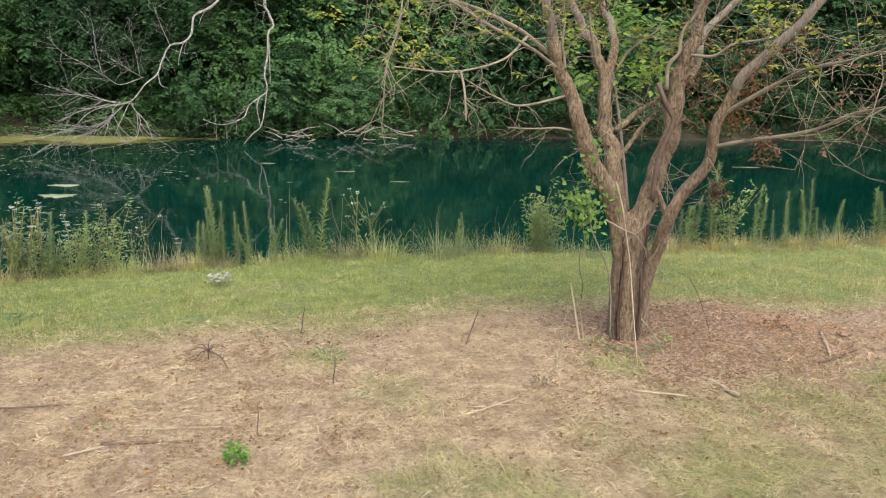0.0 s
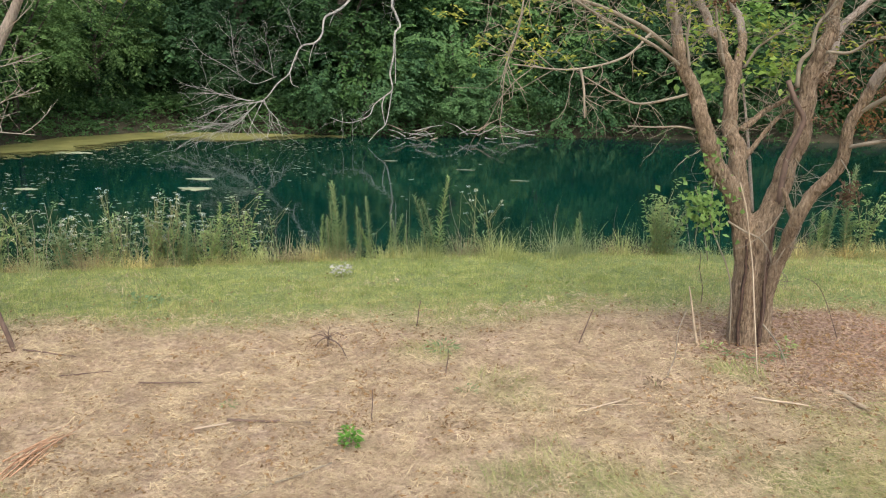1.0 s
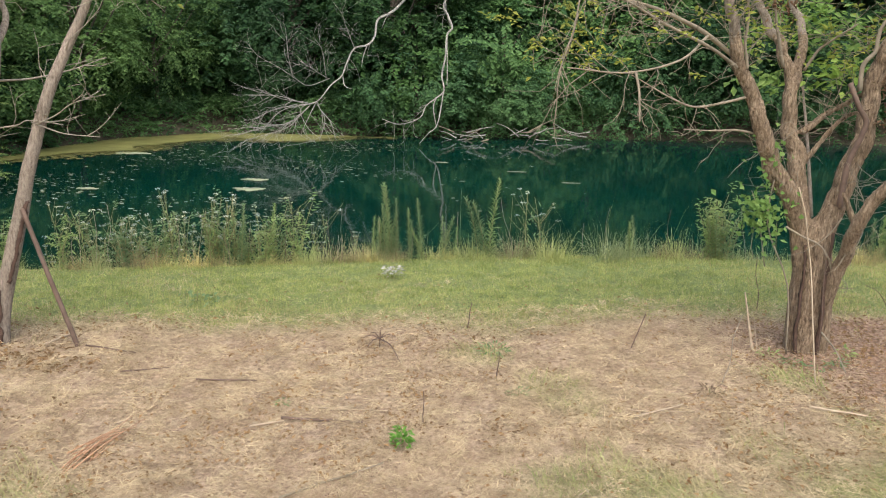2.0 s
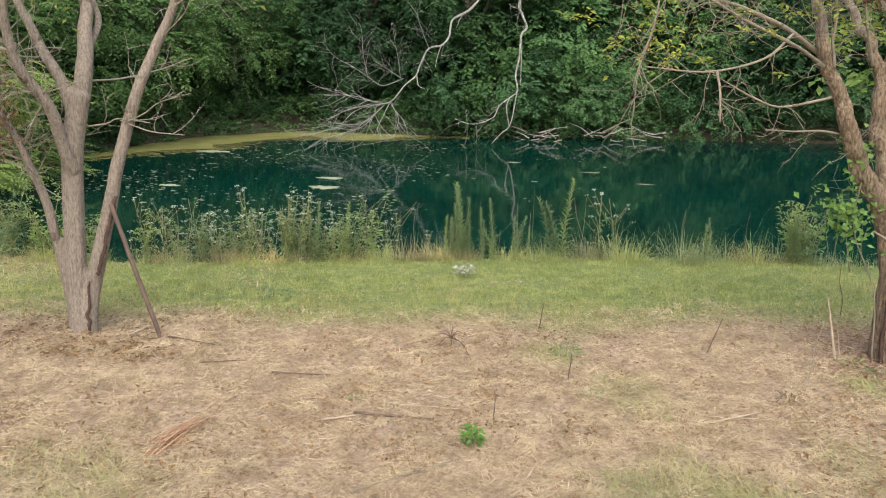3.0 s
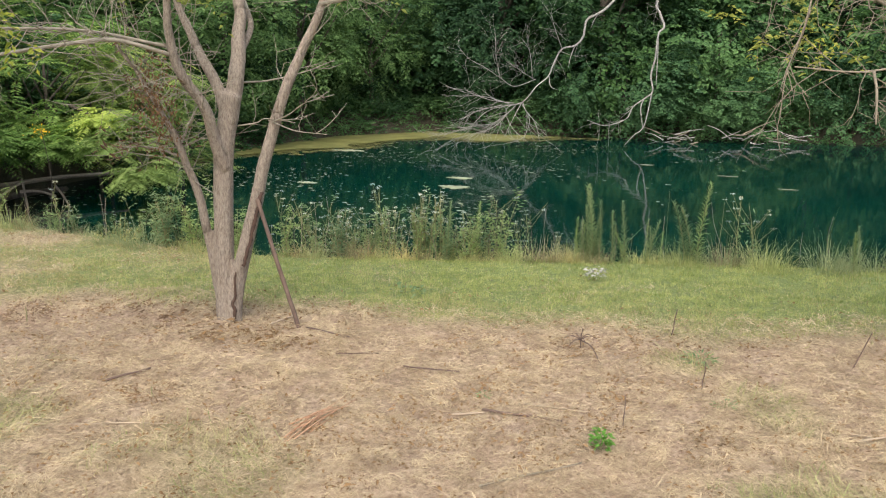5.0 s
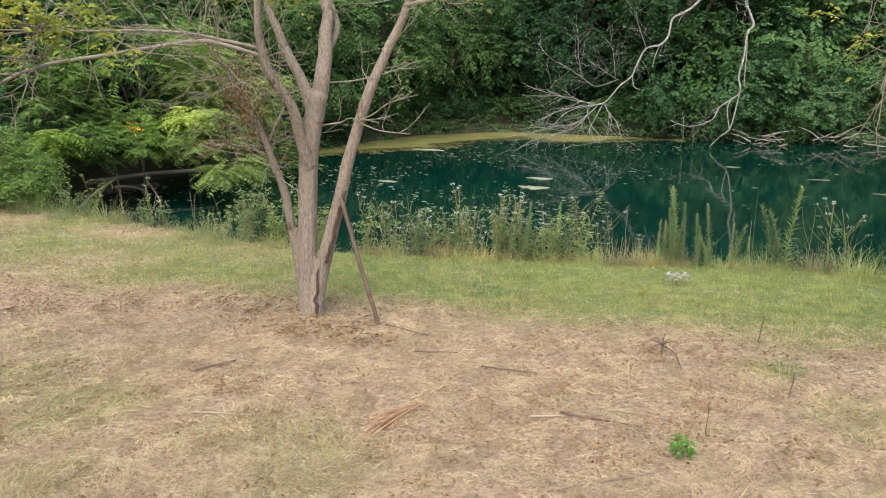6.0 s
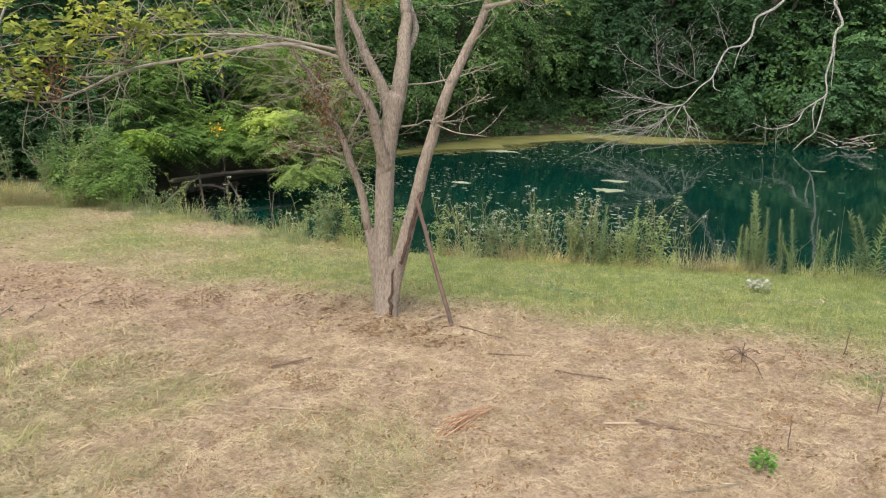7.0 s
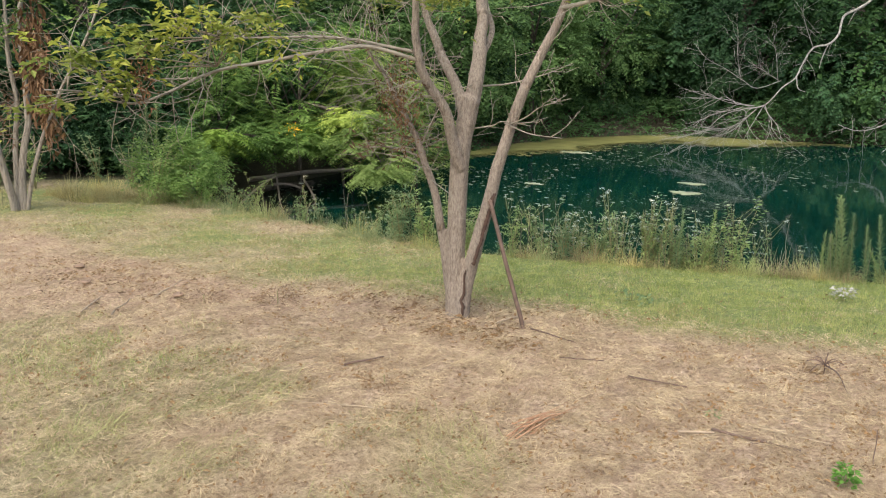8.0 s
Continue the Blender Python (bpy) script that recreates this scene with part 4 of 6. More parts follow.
for x, y, s in ((-18.5, 22.5, 1.0), (-18.8, 17.5, 1.05), (-18.6, 13.0, 1.1), (-18, 8.8, 1.0), (-16.8, 5.2, 0.95), (-16.3, 1.2, 1.0), (-15.5, -3.0, 1.0), (-19.5, 26.0, 1.0), (-16.0, 29.0, 1.0), (-21.5, 15.0, 1.1), (-10.6, 26.6, 0.85), (-7.4, 27.2, 0.9), (-7.0, 33.5, 1.1), (-2.0, 33.0, 1.1), (3.5, 33.5, 1.1), (0.3, 31.6, 1.0)):
    plant(trees, g, x, y, s, 0.2)
for x, y, s in ((-15.4, 15.2, 0.8), (-15.2, 18.0, 0.9), (-14.8, 20.9, 0.85), (-14.4, 24.4, 0.8), (-16.8, 22.5, 1.0)):
    plant(bank_trees, g, x, y, s, 0.1)
for x, y, s in ((-18.0, 24.0, 1.9), (-17.6, 20.2, 1.8), (-15.2, 27.6, 1.8), (-12.2, 28.6, 1.9), (-17.2, 16.0, 1.7), (-14.9, 18.6, 0.5), (-14.7, 16.4, 0.5), (-13.9, 24.3, 0.5), (-10.6, 25.6, 0.6), (-13.4, 3.0, 0.8), (-13.5, 0.6, 0.9), (-16.0, 12.0, 1.0), (-15.8, 9.0, 1.0), (-13.9, 6.4, 1.0), (-13.7, 4.9, 0.9), (-14.9, 7.4, 1.1), (-13.0, 6.4, 0.5)):
    plant(shrubs, g, x, y, s, 0.1)
# darker-leaved copies fill the recess; its shade is put into their leaf colour
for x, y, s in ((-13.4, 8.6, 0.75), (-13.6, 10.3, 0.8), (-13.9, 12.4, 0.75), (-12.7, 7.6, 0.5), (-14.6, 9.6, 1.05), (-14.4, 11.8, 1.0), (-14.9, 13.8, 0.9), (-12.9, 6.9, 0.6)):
    plant(mid_locusts if y > 11.9 else shaded_locusts, g, x, y, s, 0.1)
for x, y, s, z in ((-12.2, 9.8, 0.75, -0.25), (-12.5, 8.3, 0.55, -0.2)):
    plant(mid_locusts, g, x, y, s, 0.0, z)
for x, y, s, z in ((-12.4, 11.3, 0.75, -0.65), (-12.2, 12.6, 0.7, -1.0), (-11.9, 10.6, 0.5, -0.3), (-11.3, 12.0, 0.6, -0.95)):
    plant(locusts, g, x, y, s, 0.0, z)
def overhanging_bough(root, limb_pts, clumps, mat):
    o = np.array([*root, ground_at(*root)])
    ob = thing("overhanging_bough", o, "low bough of feathery leaves hanging over the water", "branch", "boughs over the pond corner")
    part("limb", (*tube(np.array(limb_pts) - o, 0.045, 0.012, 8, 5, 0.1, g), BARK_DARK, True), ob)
    for c, r in clumps:
        v, f = fern_crown(g, (r, r, r * 0.62), int(34 * r), 10, 8, 0.42, 0.1, 0.036)
        part("leaves", (v + np.array(c) - o, f, mat, False), ob, "feathery leaves")


overhanging_bough((-13.4, 10.4), [(-13.4, 10.4, -0.3), (-12.5, 10.15, 0.75), (-11.3, 9.8, 0.8), (-10.1, 9.55, 0.3), (-9.65, 9.4, 0.05)], [((-10.05, 9.5, 0.4), 0.6), ((-9.62, 9.36, -0.08), 0.45), ((-10.55, 9.6, 0.6), 0.5)], LEAF_BRIGHT)
overhanging_bough((-12.8, 8.1), [(-12.8, 8.1, -0.2), (-12.2, 7.9, 0.5), (-11.6, 8.1, 0.5), (-10.9, 8.7, 0.3)], [((-11.4, 7.7, 0.38), 0.42), ((-11.3, 8.05, 0.28), 0.45), ((-11.15, 8.55, 0.3), 0.45), ((-11.0, 8.95, 0.32), 0.45), ((-11.5, 8.3, 0.45), 0.4), ((-11.05, 9.25, 0.45), 0.4)], LEAF_VINE)
cs = [(x, 37 + g.uniform(-2, 2), 5.5) for x in np.arange(-30, 36, 4.5)] + [(-25 + g.uniform(-2, 2), y, 5.5) for y in np.arange(-12, 36, 4.5)]
bits = []
for c in cs:
    v, f = crown(g, (3.4, 3.4, 6.5), 48, 8, 6, 0.9, 0.85, 0.6)
    bits.append((v + np.array(c), f))
thing("woods", (0, 0, 0), "dense green woods closing the distance", "woods", kind="stuff", data=(*joined(bits), LEAF_TREE_SHADED, False))
# low growth hiding the soil along the shaded shores
n = 62000
ux, uy = g.uniform(-16.5, 20, n), g.uniform(6, 29, n)
us = shore_distance(ux, uy)
ok = (us > -0.1) & (us < 3.2) & (g.random(n) < np.where(ux < -9, 1.0, 0.7)) & ((uy > 12) | (ux < -12.3)) & ~((ux < -12) & (uy > 7.6) & (uy < 11.8) & (us < 1.0))
ux, uy = ux[ok], uy[ok]
uc = np.stack([ux, uy, height(ux, uy) + g.uniform(0.0, 0.45, len(ux)) * sstep(-0.1, 0.4, us[ok]) + 0.05], -1)
ua = g.normal(0, 1, (len(ux), 3)) * [1, 1, 0.4] + [0, -0.3, 0.3]
thing("undergrowth", (0, 0, 0), "low leafy undergrowth along the shaded shore", "undergrowth", kind="stuff", data=(*sprays(g, uc, ua, 7, 0.4, 0.13, 0.06), LEAF_SHRUB, False))
bush = thing("weed_bush", (-9.5, 5.6, ground_at(-9.5, 5.6)), "tall tangle of fresh green weeds at the wood's edge", "bush")
v, f = crown(g, (0.48, 0.45, 0.4), 26, 22, 8, 0.22, 0.05, 0.02, (0.14, 0.34))
part("foliage", (v + np.array([0, 0, 0.42]), f, LEAF_BUSH, False), bush)
part("stem", (*tube([(0, 0, -0.05), (0.03, 0, 0.3), (0, 0.02, 0.6)], 0.012, 0.006, 6, 3), STEM_GREEN, True), bush)
copy_thing(bush, pose(-9.2, 5.7, ground_at(-9.2, 5.7), 0, 0, 130) @ Matrix.Diagonal((0.7, 0.7, 0.8, 1)))


# ---- grass, straw ----
def scatter(rng, n, x0, x1, y0, y1):
    return rng.uniform(x0, x1, n), rng.uniform(y0, y1, n)


def blades(rng, x, y, z, h, w, lean):
    """Short leaning grass blades of one triangle."""
    n = len(x)
    a, b = rng.uniform(0, 2 * np.pi, n), rng.uniform(0, 2 * np.pi, n)
    ln = rng.normal(0, lean, n)
    sd = np.stack([np.cos(b), np.sin(b), np.zeros(n)], -1) * (w / 2)[:, None]
    p = np.stack([x, y, z - 0.005], -1)
    tip = p + np.stack([np.cos(a) * np.sin(ln), np.sin(a) * np.sin(ln), np.cos(ln)], -1) * h[:, None]
    return np.stack([p - sd, p + sd, tip], 1).reshape(-1, 3), np.arange(n * 3).reshape(-1, 3)


VIEW = lambda x, y: np.random.default_rng(9).random(len(x)) < sstep(95, 56, np.abs(np.degrees(np.arctan2(-x, y)) - 20))
g = np.random.default_rng(5)
x, y = scatter(g, 290000, -12.0, 7.0, 0.6, 9.0)
keep = VIEW(x, y) & (g.random(len(x)) < np.clip(5.0 / np.hypot(x, y), 0.3, 1) ** 1.4)
x, y = x[keep], y[keep]
tm, mm, ud = masks(x, y)
keep = g.random(len(x)) < tm ** 1.3 * (1 - ud) * np.clip(0.75 + 0.4 * wave(x, y, 9.0, 55), 0.2, 1)
x, y = x[keep], y[keep]
m = 11                                     # blades to a clump
size = np.repeat(g.uniform(0.5, 1.25, len(x)) * np.where(g.random(len(x)) < 0.07, 1.9, 1.0), m)
x, y = np.repeat(x, m) + g.normal(0, 0.014, len(x) * m) * size, np.repeat(y, m) + g.normal(0, 0.014, len(y) * m) * size
far = np.hypot(x, y)
hh, ww = g.uniform(0.014, 0.04, len(x)) * size, np.clip(far * 0.0008, 0.0025, 0.006)
bleached = g.random(len(x)) < np.clip(0.08 + 0.2 * wave(x, y, 3.5, 54) + 0.72 * sstep(-3.4, -6.5, x) + 0.4 * sstep(0.2, 2.0, x) + 0.4 * sstep(0.9, 0.1, y - np.interp(x, BORDER_X, BORDER_Y)), 0.05, 0.85)
for sel, mat, label in ((~bleached, GRASS, "short mown green lawn grass"), (bleached, GRASS_DRY, "bleached straw-coloured blades in the lawn")):
    v, f = blades(g, x[sel], y[sel], height(x[sel], y[sel]), hh[sel], ww[sel], 1.05)
    thing("grass", (0, 0, 0), label, "grass", kind="stuff", data=(v, f, mat, False))

x, y = scatter(g, 1900000, -9.5, 5.0, 0.6, 6.4)
ok = VIEW(x, y) & (g.random(len(x)) < np.clip(3.4 / np.hypot(x, y), 0.15, 1) ** 1.5)
x, y = x[ok], y[ok]
tm, mm, ud = masks(x, y)
keep = g.random(len(x)) < (1.0 - 0.55 * tm - 0.4 * sstep(0.75, 1.0, tm)) * (1 - 0.85 * mm) * np.clip(0.68 + 0.16 * wave(x, y, 5.0, 51) + 0.3 * wave(x, y, 19.0, 53) + 0.38 * wave(x, y, 47.0, 63), 0.02, 1)
x, y = x[keep], y[keep]
n = len(x)
a, ln = g.uniform(0, np.pi, n), 0.018 + 0.064 * g.random(n) ** 1.7
a = a + 0.3 * wave(x, y, 4.0, 52)
d = np.stack([np.cos(a), np.sin(a), g.normal(0, 0.4, n)], -1) * ln[:, None]
sd = np.stack([-np.sin(a), np.cos(a), g.normal(0, 0.6, n)], -1) * (g.uniform(0.0006, 0.0012, n) * np.where(g.random(n) < 0.05, 1.4, 1.0) * np.clip(np.hypot(x, y) / 4.2, 0.55, 1.1))[:, None]
p = np.stack([x, y, height(x, y) + g.uniform(0.0, 0.022, n) + 0.014 * np.maximum(wave(x, y, 19.0, 53), 0)], -1)
v = np.stack([p - d / 2 - sd, p - d / 2 + sd, p + d / 2], 1).reshape(-1, 3)
thing("straw", (0, 0, 0), "loose cut straw littering the soil", "straw", kind="stuff", data=(v, np.arange(n * 3).reshape(-1, 3), STRAW, False))
# matted clumps of flattened dry grass
n = 2200
cx, cy = scatter(g, n, -9.0, 4.5, 1.1, 6.0)
tm, mm, ud = masks(cx, cy)
ok = VIEW(cx, cy) & (g.random(n) < (1 - 0.8 * tm) * (1 - 0.75 * sstep(0.0, 1.0, cx)) * np.clip(0.4 + 0.7 * wave(cx, cy, 2.5, 57), 0.05, 1))
cx, cy = cx[ok], cy[ok]
m = 24
dirn = g.uniform(0, 6.28, len(cx))[:, None] + g.normal(0, 1.3, (len(cx), m))
bx, by = cx[:, None] + g.normal(0, 0.045, (len(cx), m)), cy[:, None] + g.normal(0, 0.045, (len(cx), m))
bx, by, dirn = bx.ravel(), by.ravel(), dirn.ravel()
n = len(bx)
hh, el = g.uniform(0.04, 0.12, n), np.abs(g.normal(0.38, 0.3, n))
p = np.stack([bx, by, height(bx, by)], -1)
d1 = np.stack([np.cos(dirn) * np.cos(el), np.sin(dirn) * np.cos(el), np.sin(el)], -1) * (hh * 0.5)[:, None]
d2 = np.stack([np.cos(dirn + 0.3), np.sin(dirn + 0.3), -0.15 * np.ones(n)], -1) * (hh * 0.5)[:, None]
sd = np.stack([-np.sin(dirn), np.cos(dirn), np.zeros(n)], -1) * g.uniform(0.0008, 0.0018, n)[:, None]
v = np.stack([p - sd, p + sd, p + d1 + sd, p + d1 - sd, p + d1 + d2], 1).reshape(-1, 3)
i = np.arange(n)[:, None] * 5
thing("matted_grass", (0, 0, 0), "matted clumps of flattened dry grass on the soil", "grass", kind="stuff",
      data=(v, np.concatenate([i + [[0, 1, 2]], i + [[0, 2, 3]], i + [[3, 2, 4]]]), STRAW, False))
# brown crumbs of mulch, bark and dead leaf
n = 230000
x, y = scatter(g, n, -9.0, 4.8, 1.1, 6.0)
tm, mm, ud = masks(x, y)
ok = VIEW(x, y) & (g.random(n) < np.clip(0.2 + 0.85 * mm + 0.25 * wave(x, y, 3.2, 58) + 0.35 * wave(x, y, 15.0, 64), 0.02, 1) * (1 - 0.9 * tm) * np.clip(3.6 / np.hypot(x, y), 0.3, 1))
x, y = x[ok], y[ok]
n = len(x)
a, ln = g.uniform(0, 6.28, n), 0.006 + 0.03 * g.random(n) ** 2
p = np.stack([x, y, height(x, y) + g.uniform(0.004, 0.024, n)], -1)
v, f = leaves(p, np.stack([np.cos(a), np.sin(a), g.normal(0, 0.4, n)], -1), g.normal(0, 0.5, (n, 3)) + [0, 0, 1], ln, ln * g.uniform(0.25, 0.6, n), 0.3)
thing("mulch", (0, 0, 0), "brown crumbs of bark and dead leaf on the soil", "mulch", kind="stuff", data=(v, f, DRYWEED, False))
# longer flattened grass in the rough patches
n = 125000
x, y = scatter(g, n, -6.5, 3.6, 1.0, 4.8)
tm, mm, ud = masks(x, y)
ok = VIEW(x, y) & (y < np.interp(x, BORDER_X, BORDER_Y) - 0.35) & (g.random(n) < np.clip(tm * 1.3 - 0.1, 0, 0.8) * np.clip(0.6 + 0.6 * wave(x, y, 7.0, 59), 0.1, 1))
x, y = x[ok], y[ok]
n = len(x)
dirn = 2.2 + wave(x, y, 2.0, 60) * 1.2 + g.normal(0, 0.5, n)
hh, el = g.uniform(0.08, 0.23, n), np.abs(g.normal(0.22, 0.24, n))
p = np.stack([x, y, height(x, y)], -1)
d1 = np.stack([np.cos(dirn) * np.cos(el), np.sin(dirn) * np.cos(el), np.sin(el)], -1) * (hh * 0.5)[:, None]
d2 = np.stack([np.cos(dirn + 0.2), np.sin(dirn + 0.2), -0.25 * np.ones(n)], -1) * (hh * 0.5)[:, None]
sd = np.stack([-np.sin(dirn), np.cos(dirn), np.zeros(n)], -1) * (g.uniform(0.0009, 0.0016, n) * np.clip(np.hypot(x, y) / 4, 0.6, 1.1))[:, None]
v = np.stack([p - sd, p + sd, p + d1 + sd, p + d1 - sd, p + d1 + d2], 1)
old = g.random(n) < np.clip(0.55 + 0.4 * wave(x, y, 4.5, 62), 0.08, 0.9)
for sel, mat, label in ((~old, GRASS, "longer flattened green grass in rough patches"), (old, GRASS_DRY, "longer flattened dry grass in rough patches")):
    i = np.arange(int(sel.sum()))[:, None] * 5
    thing("rough_grass", (0, 0, 0), label, "grass", kind="stuff",
          data=(v[sel].reshape(-1, 3), np.concatenate([i + [[0, 1, 2]], i + [[0, 2, 3]], i + [[3, 2, 4]]]), mat, False))
# red shavings
n = 700
cc = np.array([(2.1, 5.05, 0.1), (1.85, 4.5, 0.22), (2.85, 4.85, 0.2), (2.3, 4.95, 0.15)])[g.integers(0, 4, n)]
x, y = cc[:, 0] + g.normal(0, 1, n) * cc[:, 2] * 1.6, cc[:, 1] + g.normal(0, 1, n) * cc[:, 2] * 0.6
a = g.uniform(0, 6.28, n)
v, f = leaves(np.stack([x, y, height(x, y) + g.uniform(0.02, 0.04, n)], -1), np.stack([np.cos(a), np.sin(a), g.normal(0, 0.3, n)], -1), g.normal(0, 0.4, (n, 3)) + [0, 0, 1], g.uniform(0.02, 0.05, n), 0.007, 0.2)
thing("red_shavings", (0, 0, 0), "red-brown wood shavings strewn on the mulch", "shavings", kind="stuff", data=(v, f, REDWOOD, False))


# ---- plants of the water's edge ----
EDGE_X = np.array([-12, -10.2, -8.3, -7.6, -6.5, -5.2, -4.25, -3.4, -2.5, -1.5, -0.4, 0.9, 2.2, 3.4, 4.4, 8.0])
EDGE_Y = np.array([5.9, 5.6, 5.5, 5.7, 5.6, 5.6, 5.95, 6.2, 6.6, 6.95, 7.25, 7.45, 7.65, 7.85, 8.1, 9.2])


def edge(x):
    return float(np.interp(x, EDGE_X, EDGE_Y))


def goldenrod(seed, h):
    g = np.random.default_rng(seed)
    ob = thing("goldenrod_plant", (0, 0, -50), "upright goldenrod stem with narrow green leaves at the water's edge", "plant", "goldenrod on the bank")
    bend = g.normal(0, 0.06, 2)
    n = 150
    s = np.linspace(0.06, 1.0, n) ** 0.9
    path = lambda q: np.stack([bend[0] * q ** 2, bend[1] * q ** 2, h * q], -1)
    stem = part("stem", (*tube(path(np.linspace(0, 1, 5)), 0.005, 0.002, 5, 1), STEM_GREEN, True), ob)
    a = np.arange(n) * 2.4 + g.uniform(0, 1, n)
    d = np.stack([np.cos(a), np.sin(a), 0.35 + 0.8 * s + g.normal(0, 0.3, n)], -1)
    up = np.stack([-np.cos(a) * 0.6, -np.sin(a) * 0.6, np.ones(n)], -1)
    part("leaves", (*leaves(path(s), d, up, 0.1 * (1.1 - 0.62 * s) * g.uniform(0.6, 1.2, n), 0.0145 * (1.1 - 0.4 * s), 0.1), LEAF_WEED, False), stem)
    return ob


def lace(seed, h):
    """A branching weed with flat white flower heads."""
    g = np.random.default_rng(seed)
    ob = thing("flowering_weed", (0, 0, -50), "straggly weed with small white flower heads on thin stems", "plant", "white flowering weeds on the bank")
    st, lv = [], []
    top = np.array([*g.normal(0, 0.05, 2), h])
    st.append(tube([(0, 0, 0), top * [0.3, 0.3, 0.5], top], 0.004, 0.002, 5, 3))
    heads = [top]
    for i in range(7):
        q = g.uniform(0.35, 0.85)
        o = top * q
        e = o + np.array([*g.normal(0, 0.09, 2), h * g.uniform(0.15, 0.35)])
        st.append(tube([o, (o + e) / 2 + [0, 0, -0.01], e], 0.0025, 0.0015, 4, 2))
        heads.append(e)
    stem = part("stem", (*st[0], STEM_GREEN, True), ob)
    for t in st[1:]:
        part("side_stem", (*t, STEM_GREEN, True), stem)
    c = g.uniform(0.1, 0.85, (34, 1)) * top + g.normal(0, 0.025, (34, 3))
    part("leaves", (*leaves(c, g.normal(0, 1, (34, 3)) + [0, 0, 0.5], g.normal(0, 0.5, (34, 3)) + [0, 0, 1], g.uniform(0.03, 0.07, 34), 0.012, 0.1), LEAF_WEED, False), stem)
    for hd in heads:
        if g.random() < 0.7:
            m = 20
            rr, aa = 0.022 * np.sqrt(g.random(m)) * g.uniform(0.6, 1.2), g.uniform(0, 6.28, m)
            pts = hd + np.stack([rr * np.cos(aa), rr * np.sin(aa), 0.004 * g.normal(0, 1, m)], -1)
            dv = np.stack([np.cos(aa), np.sin(aa), g.normal(0, 0.4, m)], -1)
            part("flower_head", (*leaves(pts, dv, np.tile([0, 0, 1.0], (m, 1)) + g.normal(0, 0.3, (m, 3)), 0.012, 0.009, 0.0), FLOWER if g.random() < 0.5 else FADED, False), stem, "small white flower head")
    return ob


def leafy(seed, h):
    g = np.random.default_rng(seed)
    ob = thing("leafy_weed", (0, 0, -50), "bushy pale green weed with small leaves on the bank", "plant", "leafy weeds on the bank")
    cs, ax = [], []
    for i in range(6):
        e = np.array([*g.normal(0, 0.085 * h / 0.5, 2), h * g.uniform(0.6, 1.1)])
        part("stem", (*tube([(0, 0, 0), e * [0.35, 0.35, 0.55], e], 0.004, 0.002, 4, 2), STEM_GREEN, True), ob)
        for q in np.linspace(0.25, 1.0, 6):
            cs.append(e * [q ** 1.4, q ** 1.4, q])
            ax.append(g.normal(0, 0.6, 3) + [0, 0, 0.6])
    part("leaves", (*sprays(g, np.array(cs), np.array(ax), 8, 0.1, 0.04, 0.013, 0.0, 0.7), LEAF_WEED, False), ob)
    return ob


def tuft(seed, h, mat, name, label, group, n=230, r=0.15):
    g = np.random.default_rng(seed)
    rr, aa = r * np.sqrt(g.random(n)), g.uniform(0, 6.28, n)
    lean, hh = np.abs(g.normal(0.5, 0.42, n)), h * (0.3 + 0.9 * g.random(n) ** 1.6)
    d = np.stack([np.cos(aa), np.sin(aa), np.zeros(n)], -1)
    p0 = d * rr[:, None]
    z = np.array([0, 0, 1.0])
    p1 = p0 + d * (hh * 0.5 * np.sin(lean))[:, None] + z * (hh * 0.5 * np.cos(lean))[:, None]
    p2 = p1 + d * (hh * 0.35 * np.sin(lean * 2.2 + 0.1))[:, None] + z * (hh * 0.35 * np.cos(lean * 2.2))[:, None]
    p3 = p2 + d * (hh * 0.25 * np.sin(lean * 3.6 + 0.2))[:, None] + z * (hh * 0.25 * np.cos(lean * 3.6))[:, None]
    sd = np.stack([-np.sin(aa), np.cos(aa), np.zeros(n)], -1) * g.uniform(0.0007, 0.0017, n)[:, None]
    v = np.stack([p0 - sd, p0 + sd, p1 - sd, p1 + sd, p2 - sd * 0.7, p2 + sd * 0.7, p3, p3 + sd * 0.1], 1).reshape(-1, 3)
    i = np.arange(n)[:, None] * 8
    f = np.concatenate([i + [[0, 1, 3, 2]], i + [[2, 3, 5, 4]], i + [[4, 5, 7, 6]]])
    ob = thing(name, (0, 0, -50), label, "grass", group, data=(v, f, mat, False))
    return ob


g = np.random.default_rng(61)
rods = [(goldenrod(400 + i, 0.62 + 0.06 * i), False) for i in range(5)]
laces = [(lace(420 + i, 0.5 + 0.05 * i), False) for i in range(5)]
leafies = [(leafy(440 + i, 0.42 + 0.06 * i), False) for i in range(4)]
tufts = [(tuft(460 + i, 0.15 + 0.034 * i, GRASS_TALL, "grass_tuft", "long unmown green grass tuft at the water's edge", "grass tufts on the bank"), False) for i in range(4)]
dry = [(tuft(480 + i, 0.17 + 0.045 * i, (GRASS_DRY, GRASS_BROWN, GRASS_DRY)[i], "dry_grass_tuft", "long bleached dry grass tuft at the water's edge", "dry grass tufts on the bank"), False) for i in range(3)]
sedge = [(tuft(490 + i, 0.42 + 0.07 * i, GRASS_TALL, "tall_grass", "sparse tall seeding grass stalks", "tall grass on the bank", 16, 0.1), False) for i in range(3)]


def group_of(kinds, count, x, spread, off=(0.05, 0.45), s=(0.85, 1.15)):
    for _ in range(count):
        xx = x + g.normal(0, spread)
        plant(kinds, g, xx, edge(xx) + g.uniform(*off), g.uniform(*s), 0.01)


